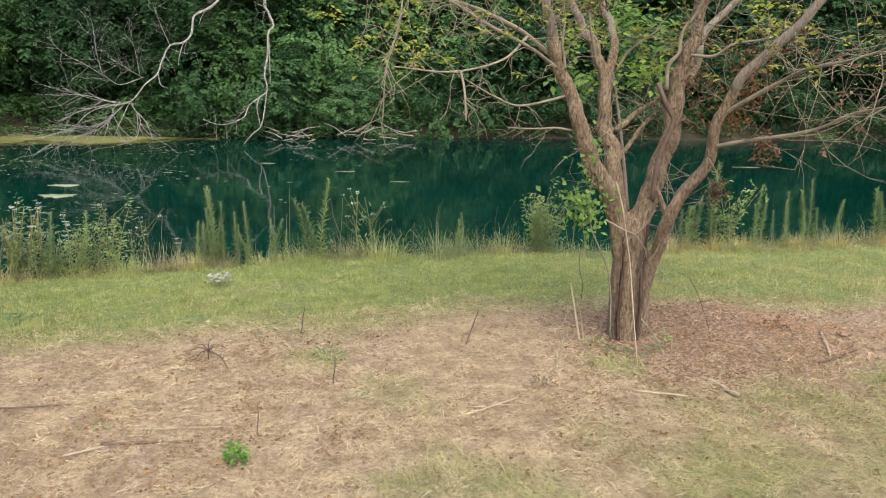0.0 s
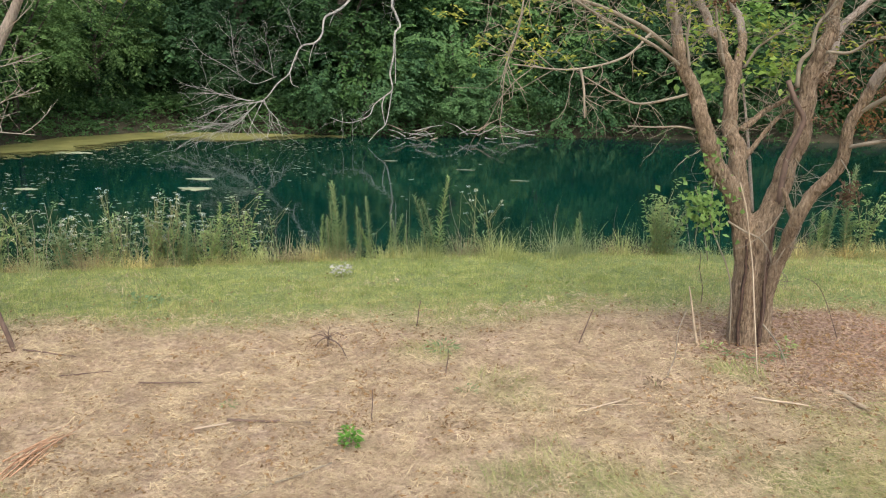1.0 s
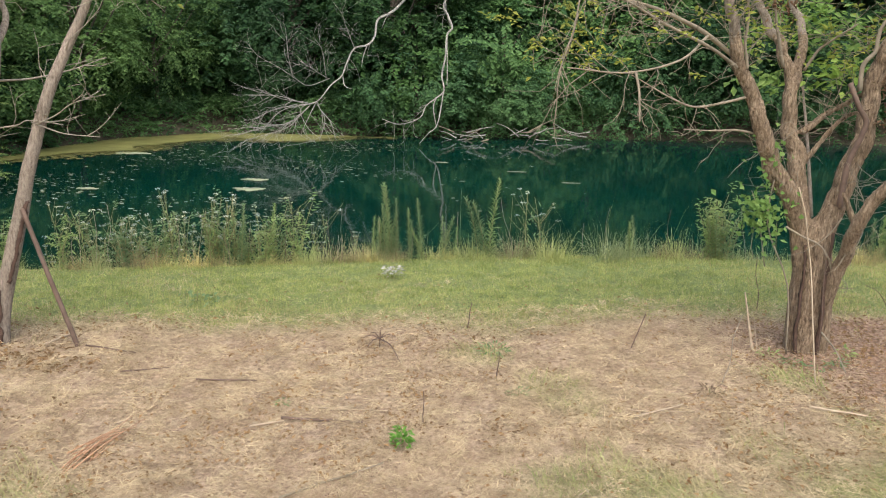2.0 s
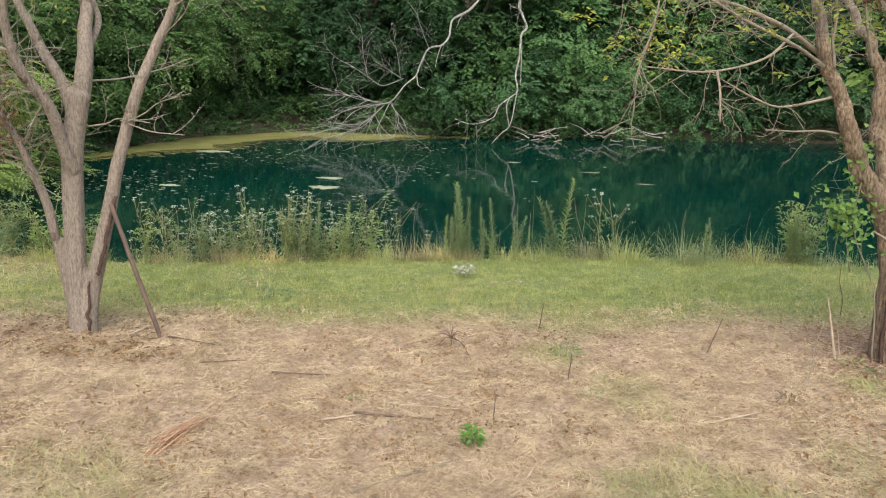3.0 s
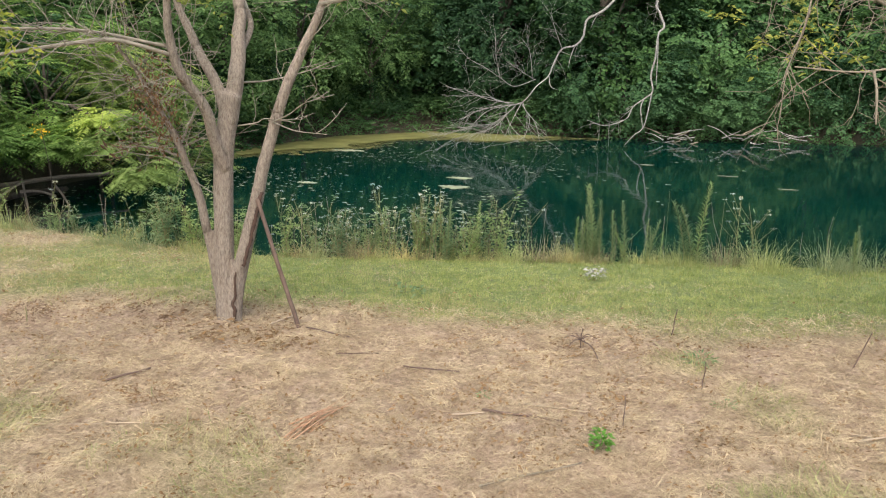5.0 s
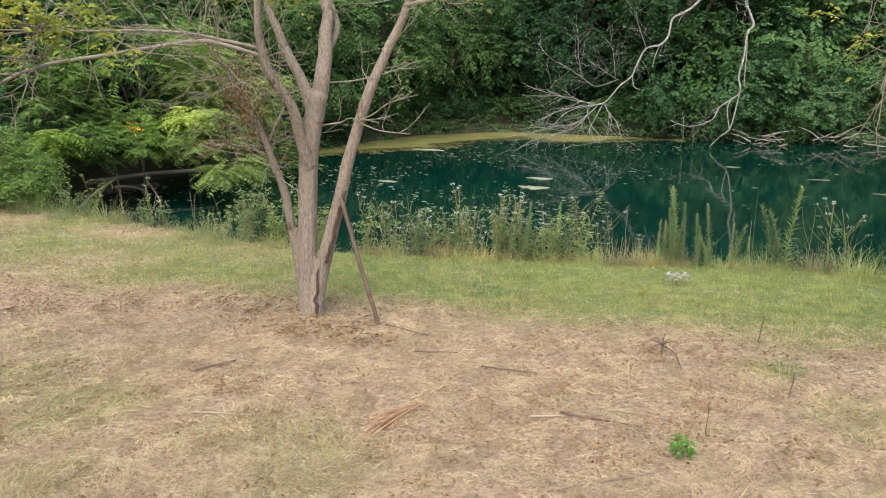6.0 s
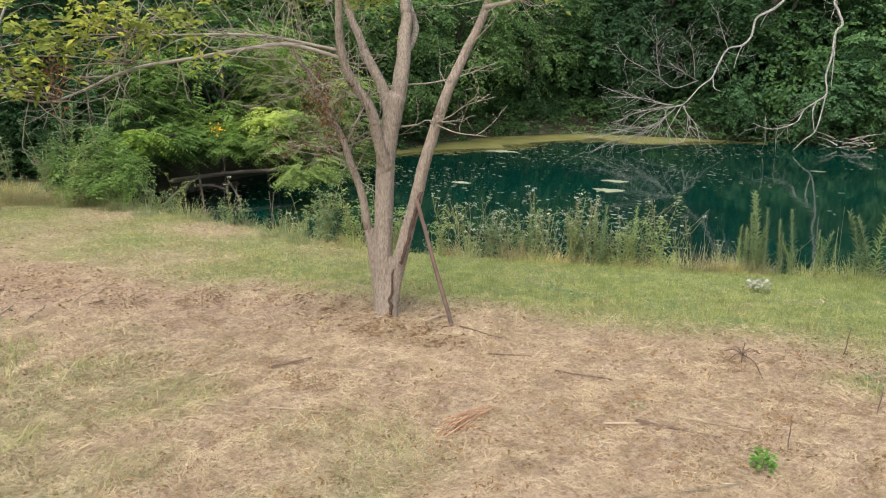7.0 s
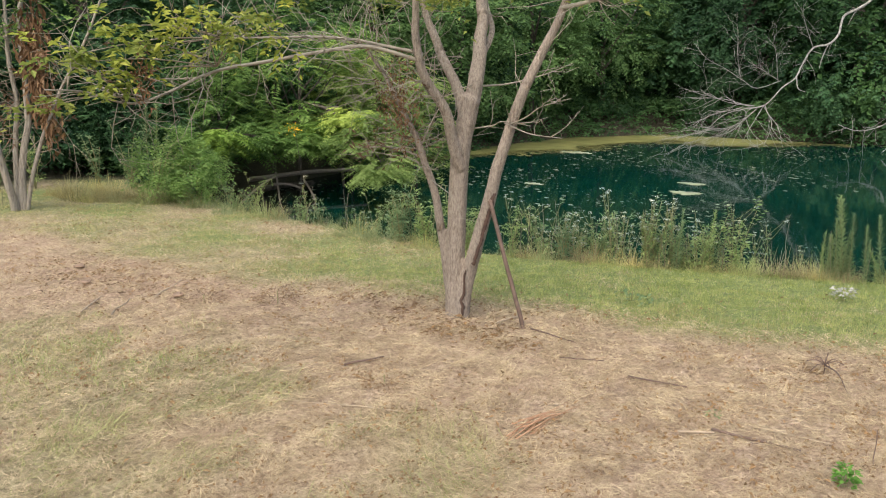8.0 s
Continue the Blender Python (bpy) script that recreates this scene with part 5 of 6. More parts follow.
for x, n, sp, s in ((-1.97, 14, 0.14, (0.35, 0.75)), (-1.95, 2, 0.03, (0.9, 1.05)), (-1.95, 5, 0.16, (0.4, 0.7)), (-1.66, 3, 0.06, (0.6, 0.85)), (-1.45, 3, 0.06, (0.4, 0.65)), (-1.12, 3, 0.025, (0.7, 0.95)), (2.35, 6, 0.14, (0.5, 1.0)),
                    (2.6, 3, 0.04, (0.95, 1.15)), (3.2, 6, 0.2, (0.45, 0.9)), (3.6, 6, 0.16, (0.45, 0.9)), (4.4, 4, 0.3, (0.7, 1.0)), (0.95, 4, 0.15, (0.6, 0.8)), (0.2, 2, 0.15, (0.5, 0.7)),
                    (-2.9, 3, 0.2, (0.6, 0.8)), (-3.6, 4, 0.3, (0.65, 0.85))):
    group_of(rods, n, x, sp, (0.05, 0.35), s)
for x, n, sp in ((-3.0, 8, 0.2), (-3.5, 18, 0.28), (-4.0, 14, 0.22), (-2.6, 6, 0.15), (-4.4, 6, 0.2), (-0.5, 2, 0.4), (-7.2, 3, 0.3)):
    group_of(laces, n, x, sp, (0.05, 0.5), (0.6, 1.0))
for x, n, sp in ((-4.15, 4, 0.15), (-5.55, 3, 0.08), (-5.0, 3, 0.12), (-3.7, 6, 0.3), (-3.2, 4, 0.2), (-2.75, 4, 0.2), (0.9, 4, 0.2), (-7.2, 3, 0.15), (-8.3, 4, 0.2), (-5.9, 3, 0.2), (-6.5, 3, 0.25), (2.4, 2, 0.3)):
    group_of(leafies, n, x, sp, (0.05, 0.5), (0.8, 1.2) if x > -6 else (0.5, 0.8))
for x in np.arange(-9.5, 5.4, 0.11):
    if g.random() < (0.9 if -1.4 < x < 1.6 else 0.55 if x > -4.8 else 0.5):
        group_of(tufts, 1, x, 0.08, (-0.1, 0.35), (0.55, 1.25))
for x in np.arange(-8.0, 6.0, 0.3):
    if g.random() < (1.0 if x > 1.8 else 0.5):
        group_of(dry, 2 if x > 1.8 else 1, x, 0.14, (-0.05, 0.3), (0.6, 1.1))
for x, n in ((-1.97, 9), (-3.3, 4), (-3.75, 4), (-2.7, 3), (2.4, 5), (3.3, 6), (3.7, 5), (-4.2, 3)):
    group_of(dry, n, x, 0.17, (-0.08, 0.25), (0.55, 0.9))
for x in np.arange(-4.8, 4.5, 0.3):
    group_of(sedge, 1, x, 0.15, (0.0, 0.35), (0.75, 1.15))
# rank growth where the bank meets the woods
for x, y, n in ((-10.8, 5.5, 2), (-11.2, 5.7, 3), (-10.2, 5.9, 3), (-11.6, 4.8, 2), (-10.9, 3.2, 3), (-9.1, 5.6, 3)):
    for _ in range(n):
        plant(leafies if g.random() < 0.7 else rods, g, x + g.normal(0, 0.35), y + g.normal(0, 0.3), g.uniform(0.9, 1.5), 0.02)
for _ in range(58):
    x = g.uniform(-11.0, -8.7)
    plant(dry if g.random() < (0.75 if x < -9.7 else 0.3) else tufts, g, x, 4.75 + 0.72 * (x + 10.1) + g.uniform(-0.1, 0.6) + max(-10.1 - x, 0) * 0.6, g.uniform(0.6, 1.25), 0.01)


# ---- on the water ----
ax_, ay_ = np.meshgrid(np.arange(-14.8, -6.6, 0.09), np.arange(14.0, 25.2, 0.09))
sdist = shore_distance(ax_, ay_)
line = 0.1 + 1.9 * sstep(14.5, 20, ay_) * sstep(-7.4, -9.5, ax_) + 0.45 * wave(ax_, ay_, 1.6, 71) + 0.22 * wave(ax_, ay_, 5.0, 72)
on = (sdist < 0.05) & (-sdist < line)
ai = np.arange(ax_.size).reshape(ax_.shape)
quads = np.stack([ai[:-1, :-1], ai[:-1, 1:], ai[1:, 1:], ai[1:, :-1]], -1)[on[:-1, :-1] & on[1:, 1:]]
jit = g.uniform(-0.035, 0.035, (*ax_.shape, 2))
av = np.stack([ax_ + jit[..., 0], ay_ + jit[..., 1], WATER_Z + 0.012 + 0.004 * wave(ax_, ay_, 6, 73)], -1).reshape(-1, 3)
used, inv = np.unique(quads.ravel(), return_inverse=True)
thing("algae_mat", (0, 0, 0), "yellow-green floating algae mat in the pond corner", "algae", kind="stuff", data=(av[used], inv.reshape(-1, 4), ALGAE, True))


def flakes(rng, x, y, r, z, stretch=2.0):
    """Thin irregular six-sided flakes lying on the water."""
    n = len(x)
    a = np.linspace(0, 2 * np.pi, 6, endpoint=False) + rng.uniform(0, 1, (n, 1))
    rr = r[:, None] * rng.uniform(0.55, 1.2, (n, 6))
    v = np.stack([x[:, None] + rr * np.cos(a) * stretch, y[:, None] + rr * np.sin(a), np.full((n, 6), z)], -1).reshape(-1, 3)
    i = np.arange(n)[:, None] * 6
    return v, np.concatenate([i + [[0, 1, 2, 3]], i + [[0, 3, 4, 5]]])


ex, ey = g.uniform(-14.6, -6.6, 26000), g.uniform(14, 25, 26000)
es = -shore_distance(ex, ey)
el = 0.1 + 1.9 * sstep(14.5, 20, ey) * sstep(-7.4, -9.5, ex) + 0.45 * wave(ex, ey, 1.6, 71) + 0.22 * wave(ex, ey, 5.0, 72)
ok = (es > el - 0.15) & (es < el + 0.9 * g.random(26000) ** 2.5) & (es > 0.1)
thing("algae_fringe", (0, 0, 0), "ragged flecks of algae along the mat's edge", "algae", kind="stuff", data=(*flakes(g, ex[ok], ey[ok], 0.02 + 0.07 * g.random(int(ok.sum())) ** 2, WATER_Z + 0.009), ALGAE, False))
n = 14000
fx, fy = g.uniform(-14, 0, n), 8.5 + 14.5 * g.random(n) ** 0.8
ok = (shore_distance(fx, fy) < -0.2) & (g.random(n) < np.clip((-2.0 - fx) / 7, 0.03, 1) * np.clip(0.45 + 0.8 * wave(fx, fy, 0.9, 75), 0.05, 1))
fx, fy = fx[ok], fy[ok]
thing("floating_scum", (0, 0, 0), "scattered pale specks of scum floating on the pond", "scum", kind="stuff",
      data=(*flakes(g, fx, fy, 0.006 + 0.034 * g.random(len(fx)) ** 5, WATER_Z + 0.005, 1.6), SCUM, False))
for x, y, r, st in ((-6.5, 13.88, 0.2, 1.7), (-6.9, 15.05, 0.13, 2.2), (-9.3, 13.2, 0.1, 2.0), (-4.0, 18.8, 0.08, 2.4), (-2.1, 17.6, 0.032, 6.0), (-0.9, 16.2, 0.028, 7.0), (-11.8, 18.6, 0.22, 2.4), (7.0, 19.5, 0.05, 6.0)):
    m = 26
    a = np.linspace(0, 2 * np.pi, m, endpoint=False)
    rr = r * g.uniform(0.55, 1.15, m)
    top = np.stack([rr * np.cos(a) * st, rr * np.sin(a), np.full(m, 0.004)], -1)
    v = np.concatenate([top, top * [1.03, 1.03, 0] - [0, 0, 0.006], [[0, 0, 0.005]]])
    j = np.arange(m)
    k = (j + 1) % m
    f = np.concatenate([np.stack([j + m, k + m, k, j], -1), np.stack([j[::2], k[::2], (k[::2] + 1) % m, np.full(m // 2, 2 * m)], -1)])
    thing("scum_patch", (x, y, WATER_Z + 0.004), "flat pale patch of scum floating on the pond", "scum", "floating scum patches", data=(v, f, SCUM if r > 0.09 else SCUM_DULL, True))


# ---- dead wood over the far water ----
def dead_limb(name, label, paths, fans, base, mat=DEADWOOD):
    ob = thing(name, base, label, "branch")
    tw = []
    for pts, r0, r1 in paths:
        q = np.asarray(pts) - base
        part("limb", (*tube(q, r0, r1, 8, 5, 0.1, g), mat, True), ob)
    for pts, n, reach, r, lo, droop, spread in fans:
        a, e = twigs_on(g, np.asarray(pts) - base, n, reach, r, lo, droop, spread)
        tw += a
    tagged(part("twig_tangle", (*joined(tw), mat, True), ob, "bleached bare twigs"), kind="stuff")
    return ob


D1 = [(-5.4, 24.6, 4.4), (-6.16, 23.4, 3.12), (-6.44, 23.12, 2.84), (-6.68, 22.84, 2.65), (-6.68, 22.56, 2.22), (-6.81, 22.28, 1.98), (-7.09, 22.0, 1.88),
      (-7.22, 21.72, 1.49), (-7.27, 21.44, 1.17), (-7.48, 21.16, 0.93), (-7.75, 20.88, 0.53), (-8.09, 20.6, 0.43)]
SPUR = [[(-6.44, 23.1, 2.83), (-6.53, 23.05, 2.67), (-6.6, 23.0, 2.46)], [(-6.85, 22.4, 1.98), (-6.93, 22.3, 1.69), (-6.96, 22.2, 1.4)], [(-7.29, 21.6, 1.17), (-7.19, 21.45, 0.92), (-6.96, 21.3, 0.84)]]
RISE = [[(-7.66, 21.6, 1.1), (-8.18, 21.4, 0.91), (-8.47, 21.2, 1.1), (-8.87, 21.0, 1.4), (-9.27, 20.8, 1.64), (-9.55, 20.6, 2.02)],
        [(-8.45, 21.0, 1.1), (-8.53, 20.9, 1.71), (-8.53, 20.8, 2.31)], [(-7.72, 21.6, 1.1), (-7.92, 21.3, 1.29), (-8.29, 21.0, 1.57)],
        [(-7.75, 21.6, 1.1), (-7.79, 21.4, 1.85), (-7.95, 21.2, 2.16)], [(-7.15, 22.2, 1.91), (-7.26, 22.0, 2.32), (-7.39, 21.8, 2.87)]]
FALL = [[(-7.8, 21.0, 0.52), (-8.1, 20.6, 0.35), (-7.79, 20.2, -0.08), (-7.21, 19.8, -0.4)], [(-7.8, 21.0, 0.52), (-7.59, 20.67, 0.32), (-7.21, 20.33, 0.04), (-6.95, 20.0, -0.4)],
        [(-7.83, 21.0, 0.5), (-7.88, 20.57, 0.14), (-7.86, 20.13, -0.2), (-7.39, 19.7, -0.42)], [(-8.08, 20.9, 0.46), (-8.55, 20.25, 0.27), (-8.93, 19.6, -0.36)]]
SWEEP = [[(-8.26, 20.7, 0.45), (-8.81, 20.35, 0.29), (-9.19, 20.0, 0.08)], [(-8.1, 20.8, 0.48), (-8.72, 20.5, 0.67), (-9.36, 20.2, 0.67)], [(-8.02, 20.9, 0.49), (-8.6, 20.65, 0.58), (-9.13, 20.4, 0.8)],
         [(-7.92, 20.8, 0.43), (-8.31, 20.43, 0.02), (-8.78, 20.07, -0.09), (-9.48, 19.7, -0.3)], [(-7.99, 20.8, 0.37), (-8.35, 20.37, -0.1), (-8.74, 19.93, -0.26), (-9.19, 19.5, -0.4)],
         [(-7.83, 21.0, 0.49), (-7.42, 20.5, 0.09), (-7.4, 20.0, -0.4)]]
dead_limb("fallen_dead_limb", "dead limb with a fan of bare twigs over the pond",
          [(D1, 0.037, 0.012)] + [(q, 0.016, 0.006) for q in SPUR] + [(q, 0.011, 0.004) for q in RISE] + [(q, 0.012, 0.005) for q in FALL + SWEEP],
          [(q, 3, 0.5, 0.006, 0.1, 0.05, 0.35) for q in FALL] + [(q, 6, 1.0, 0.0062, 0.15, 0.04, 0.3) for q in SWEEP] + [(q, 12, 0.75, 0.004, 0.2, -0.06, 0.55) for q in RISE] + [(D1[2:8], 7, 0.8, 0.005, 0.1, 0.05, 0.8), (SWEEP[3], 10, 1.2, 0.0062, 0.05, 0.0, 0.25), (SWEEP[4], 10, 1.2, 0.0062, 0.05, 0.0, 0.22)],
          np.array([-5.4, 24.6, 0.0]))
D2 = [(-4.8, 24.6, 4.4), (-4.88, 23.2, 3.13), (-4.76, 23.07, 2.79), (-4.61, 22.93, 2.46), (-4.72, 22.8, 2.26), (-4.74, 22.67, 1.66), (-4.8, 22.53, 1.2), (-4.71, 22.4, 0.8), (-4.89, 22.27, 0.61),
      (-5.14, 22.13, 0.4), (-5.25, 22.0, 0.12), (-5.56, 21.87, -0.04), (-5.86, 21.73, -0.07), (-6.21, 21.6, 0.06)]
D2_SIDE = [[(-4.78, 22.7, 0.79), (-4.88, 22.58, 0.05), (-4.96, 22.45, -0.21), (-5.11, 22.32, -0.34), (-5.34, 22.2, -0.62)], [(-4.97, 22.6, 0.59), (-5.01, 22.45, 0.33), (-4.89, 22.3, -0.18)],
           [(-4.74, 22.9, 2.26), (-4.71, 22.8, 1.6), (-4.69, 22.7, 0.93)]]
dead_limb("hanging_dead_limb", "pale crooked dead limb hanging down to the water", [(D2, 0.038, 0.008)] + [(q, 0.018, 0.009) for q in D2_SIDE],
          [(D2[8:], 12, 0.6, 0.006, 0.1, 0.2, 0.6), (D2[:3], 8, 0.7, 0.007, 0.3, 0.1, 0.8)], np.array([-4.8, 24.6, 0.0]))
for x0, y0, n in ((-4.3, 24.2, 12), (-2.6, 24.7, 12), (-0.9, 25.2, 3)):
    ob = thing("driftwood", (x0, y0, WATER_Z + 0.05), "tangle of bleached driftwood at the far waterline", "driftwood", "driftwood on the far shore")
    for i in range(n):
        a, ln = g.uniform(-0.5, 0.5) + (np.pi if g.random() < 0.5 else 0), g.uniform(0.4, 0.95)
        o = np.array([g.normal(0, 0.36), g.normal(0, 0.15), g.uniform(0, 0.22)])
        d = np.array([math.cos(a), math.sin(a) * 0.4, g.uniform(-0.25, 0.6)])
        part("branch", (*tube([o, o + d * ln * 0.5 + [0, 0, 0.05 * g.normal()], o + d * ln], 0.02, 0.007, 6, 3, 0.15, g), DEADWOOD if g.random() < 0.6 else TWIG, True), ob)
# old timber in the shade under the locusts
for (x0, y0, z0), (x1, y1, z1), r in (((-12.5, 8.9, -0.42), (-11.6, 10.9, -0.36), 0.045), ((-12.3, 8.6, -0.62), (-11.7, 9.7, -0.5), 0.06), ((-11.55, 8.7, -0.4), (-11.25, 9.1, -0.5), 0.025), ((-11.53, 8.74, -0.2), (-11.5, 8.78, -0.75), 0.02), ((-11.25, 9.1, -0.33), (-11.1, 9.25, -0.75), 0.02), ((-11.8, 8.2, -0.68), (-11.2, 8.5, -0.2), 0.018)):
    thing("fallen_log", (x0, y0, z0), "weathered grey log lying in the shaded shallows", "log", "logs in the shallows",
          data=(*tube([(0, 0, 0), ((x1 - x0) / 2, (y1 - y0) / 2, (z1 - z0) / 2 + 0.04), (x1 - x0, y1 - y0, z1 - z0)], r, r * 0.7, 10, 4, 0.12, g), BARK if r < 0.05 else BARK_DARK, True))

# ---- small things on the bank ----
def stick(name, label, category, a, b, r, mat, sag=0.0, rough=0.15, r1=0.6, group="", bend=0.02):
    a, b = np.array(a, float), np.array(b, float)
    a[2] += ground_at(a[0], a[1])
    b[2] += ground_at(b[0], b[1])
    mid1, mid2 = a * 0.66 + b * 0.34, a * 0.33 + b * 0.67
    off = np.array([g.normal(), g.normal(), 0]) * bend * np.linalg.norm(b - a)
    v, f = tube(np.array([a, mid1 + off + [0, 0, sag], mid2 - off * 0.6 + [0, 0, sag], b]) - a, r * 0.75, r * r1 * 0.75, 7, 3, rough, g)
    return thing(name, a, label, category, group, data=(v, f, mat, True))


stick("fallen_stick", "short pale piece of stick lying on the straw", "stick", (-1.54, 3.14, 0.022), (-1.40, 3.2, 0.024), 0.0085, PALESTICK, bend=0.005)
stick("fallen_stick", "dark crooked stick lying on the straw", "stick", (-1.43, 3.24, 0.024), (-1.05, 3.25, 0.022), 0.009, DARKSTICK)
stick("fallen_stick", "thin pale twig lying on the straw", "stick", (-1.3, 3.36, 0.022), (-0.98, 3.42, 0.02), 0.006, PALESTICK)
stick("fallen_stick", "thin bent stick lying on the straw", "stick", (-1.15, 2.55, 0.02), (-0.86, 2.92, 0.02), 0.007, TWIG)
stick("fallen_stick", "pale stick lying on the dry grass", "stick", (-3.25, 2.2, 0.018), (-2.62, 2.47, 0.018), 0.006, PALESTICK)
stick("fallen_stick", "short pale stick beside the tree", "stick", (-3.04, 3.77, 0.018), (-3.01, 3.98, 0.02), 0.009, PALESTICK, bend=0.005)
stick("fallen_stick", "dark twig beside the leaning branch", "stick", (-2.8, 3.8, 0.018), (-2.45, 3.72, 0.018), 0.007, DARKSTICK)
stick("fallen_stick", "dark twig lying on the straw", "stick", (-2.01, 3.54, 0.018), (-1.74, 3.66, 0.018), 0.006, DARKSTICK)
stick("fallen_stick", "thin dark twig lying on the straw", "stick", (-2.4, 3.5, 0.018), (-2.2, 3.62, 0.018), 0.005, DARKSTICK)
stick("fallen_stick", "short brown stick lying on the straw", "stick", (-3.25, 2.71, 0.018), (-3.14, 2.9, 0.018), 0.009, DARKSTICK)
stick("fallen_stick", "pale stick lying on the mulch", "stick", (0.94, 3.88, 0.018), (1.2, 3.84, 0.02), 0.009, PALESTICK)
stick("fallen_stick", "pale split stick lying on the mulch", "stick", (0.14, 3.59, 0.018), (0.36, 3.8, 0.03), 0.008, PALESTICK)
stick("fallen_stick", "thin pale stick lying on the mulch", "stick", (0.12, 3.7, 0.018), (0.4, 3.72, 0.018), 0.005, PALESTICK)
stick("fallen_stick", "thin dark stick lying on the mulch", "stick", (2.05, 4.34, 0.018), (2.36, 4.55, 0.03), 0.008, DARKSTICK)
stick("fallen_stick", "pale stick lying near the ridge", "stick", (-5.42, 2.33, 0.015), (-5.62, 2.58, 0.03), 0.01, PALESTICK, bend=0.005)
stick("fallen_stick", "brown stick lying near the ridge", "stick", (-5.2, 2.43, 0.015), (-5.36, 2.65, 0.03), 0.008, TWIG)
stick("fallen_stick", "pale broken stick lying on the ridge", "stick", (-5.29, 2.8, 0.015), (-5.48, 3.12, 0.03), 0.01, PALESTICK)
stick("board_scrap", "narrow strip of split wood on the mulch", "board", (2.33, 4.95, 0.015), (2.19, 4.52, 0.018), 0.014, PALESTICK, 0, 0.2, 0.9, bend=0.004)
for i in range(54):
    x = g.uniform(-4.6, -2.3) if i < 30 else g.uniform(-2.3, 1.6) if i < 46 else g.uniform(-8.0, -5.0)
    y = edge(x) + g.uniform(0.05, 0.4)
    stick("dead_stalk", "thin bare dry stalk among the bank weeds", "stalk", (x, y, -0.02), (x + g.normal(0, 0.08), y + g.normal(0, 0.05), g.uniform(0.22, 0.6)), 0.0032, (DARKSTICK, PALESTICK, TWIG, STEM_GREEN)[i % 4], 0, 0.1, 0.5, "dead stalks on the bank")
stick("board_scrap", "short strip of pale split wood on the mulch", "board", (1.38, 4.12, 0.01), (1.47, 3.88, 0.012), 0.016, PALESTICK, 0, 0.25, 0.9)
stick("split_stake", "pale splintered stake standing beside the tree", "stake", (0.81, 4.74, -0.02), (0.745, 4.78, 0.33), 0.014, PALESTICK, 0, 0.12, 0.35, bend=0.002)
stick("split_stake", "thin pale splinter standing beside the tree", "stake", (0.83, 4.72, -0.02), (0.80, 4.74, 0.2), 0.006, PALESTICK, 0, 0.1, 0.35, bend=0.002)
stick("dry_stalk", "leaning dry stalk rooted in the soil", "stalk", (0.56, 4.1, -0.01), (0.66, 4.25, 0.32), 0.0045, TWIG)
stick("dead_sapling", "dark cut sapling standing in the straw", "stalk", (0.12, 4.62, -0.02), (0.2, 4.64, 0.2), 0.006, DARKSTICK)
stick("dead_sapling", "thin dark stalk standing in the straw", "stalk", (-0.79, 3.33, -0.02), (-0.79, 3.33, 0.16), 0.004, DARKSTICK, 0, 0.1)
stick("dead_sapling", "thin brown stalk standing in the straw", "stalk", (-0.55, 3.95, -0.02), (-0.54, 3.95, 0.15), 0.004, DARKSTICK, 0, 0.1)
stick("dead_sapling", "thin dark stalk beside the lawn", "stalk", (-0.85, 4.72, -0.02), (-0.82, 4.74, 0.16), 0.005, DARKSTICK, 0, 0.1)
stick("dead_sapling", "thin dark stalk beside the bank tree", "stalk", (0.95, 5.6, -0.02), (0.93, 5.62, 0.35), 0.004, DARKSTICK, 0, 0.1)
stick("leaning_twig", "thin bent twig hanging toward the lawn", "stick", (1.62, 4.9, 0.02), (1.36, 4.75, 0.42), 0.0032, DARKSTICK, 0.08)

spl = thing("splintered_wood", (-2.04, 2.81, ground_at(-2.04, 2.81)), "freshly splintered reddish wood piece on the straw", "wood")
for i in range(16):
    o = np.array([g.normal(0, 0.016), g.normal(0, 0.03), 0.008 + 0.0022 * i])
    d = np.array([0.02 + g.normal(0, 0.018), 0.17 + g.normal(0, 0.02), g.normal(0, 0.02)]) * g.uniform(0.55, 1.1)
    part("splinter", (*tube([o - d, o + [g.normal(0, 0.01), 0, 0.01], o + d], 0.0032, 0.0012, 6, 3, 0.3, g), REDWOOD, True), spl)

tb = thing("dead_weed", (-1.28, 4.32, ground_at(-1.28, 4.32)), "dead branching weed stump with spiky dark twigs", "weed")
for i in range(7):
    a = i * 0.9
    d = np.array([math.cos(a), math.sin(a), 0.1 + g.normal(0, 0.12)]) * g.uniform(0.06, 0.15)
    part("twig", (*tube([(0, 0, 0.05), d * 0.5 + [0, 0, 0.07], d + [0, 0, 0.05]], 0.0035, 0.0018, 5, 2, 0.1, g), DARKSTICK, True), tb)
part("twig", (*tube([(0, 0, 0.05), (0.1, -0.12, 0.06), (0.19, -0.26, 0.015)], 0.0045, 0.0025, 5, 3, 0.1, g), DARKSTICK, True), tb)
part("stem", (*tube([(0, 0, -0.03), (0.0, 0, 0.04), (0.01, 0, 0.12)], 0.004, 0.002, 6, 2), DARKSTICK, True), tb)


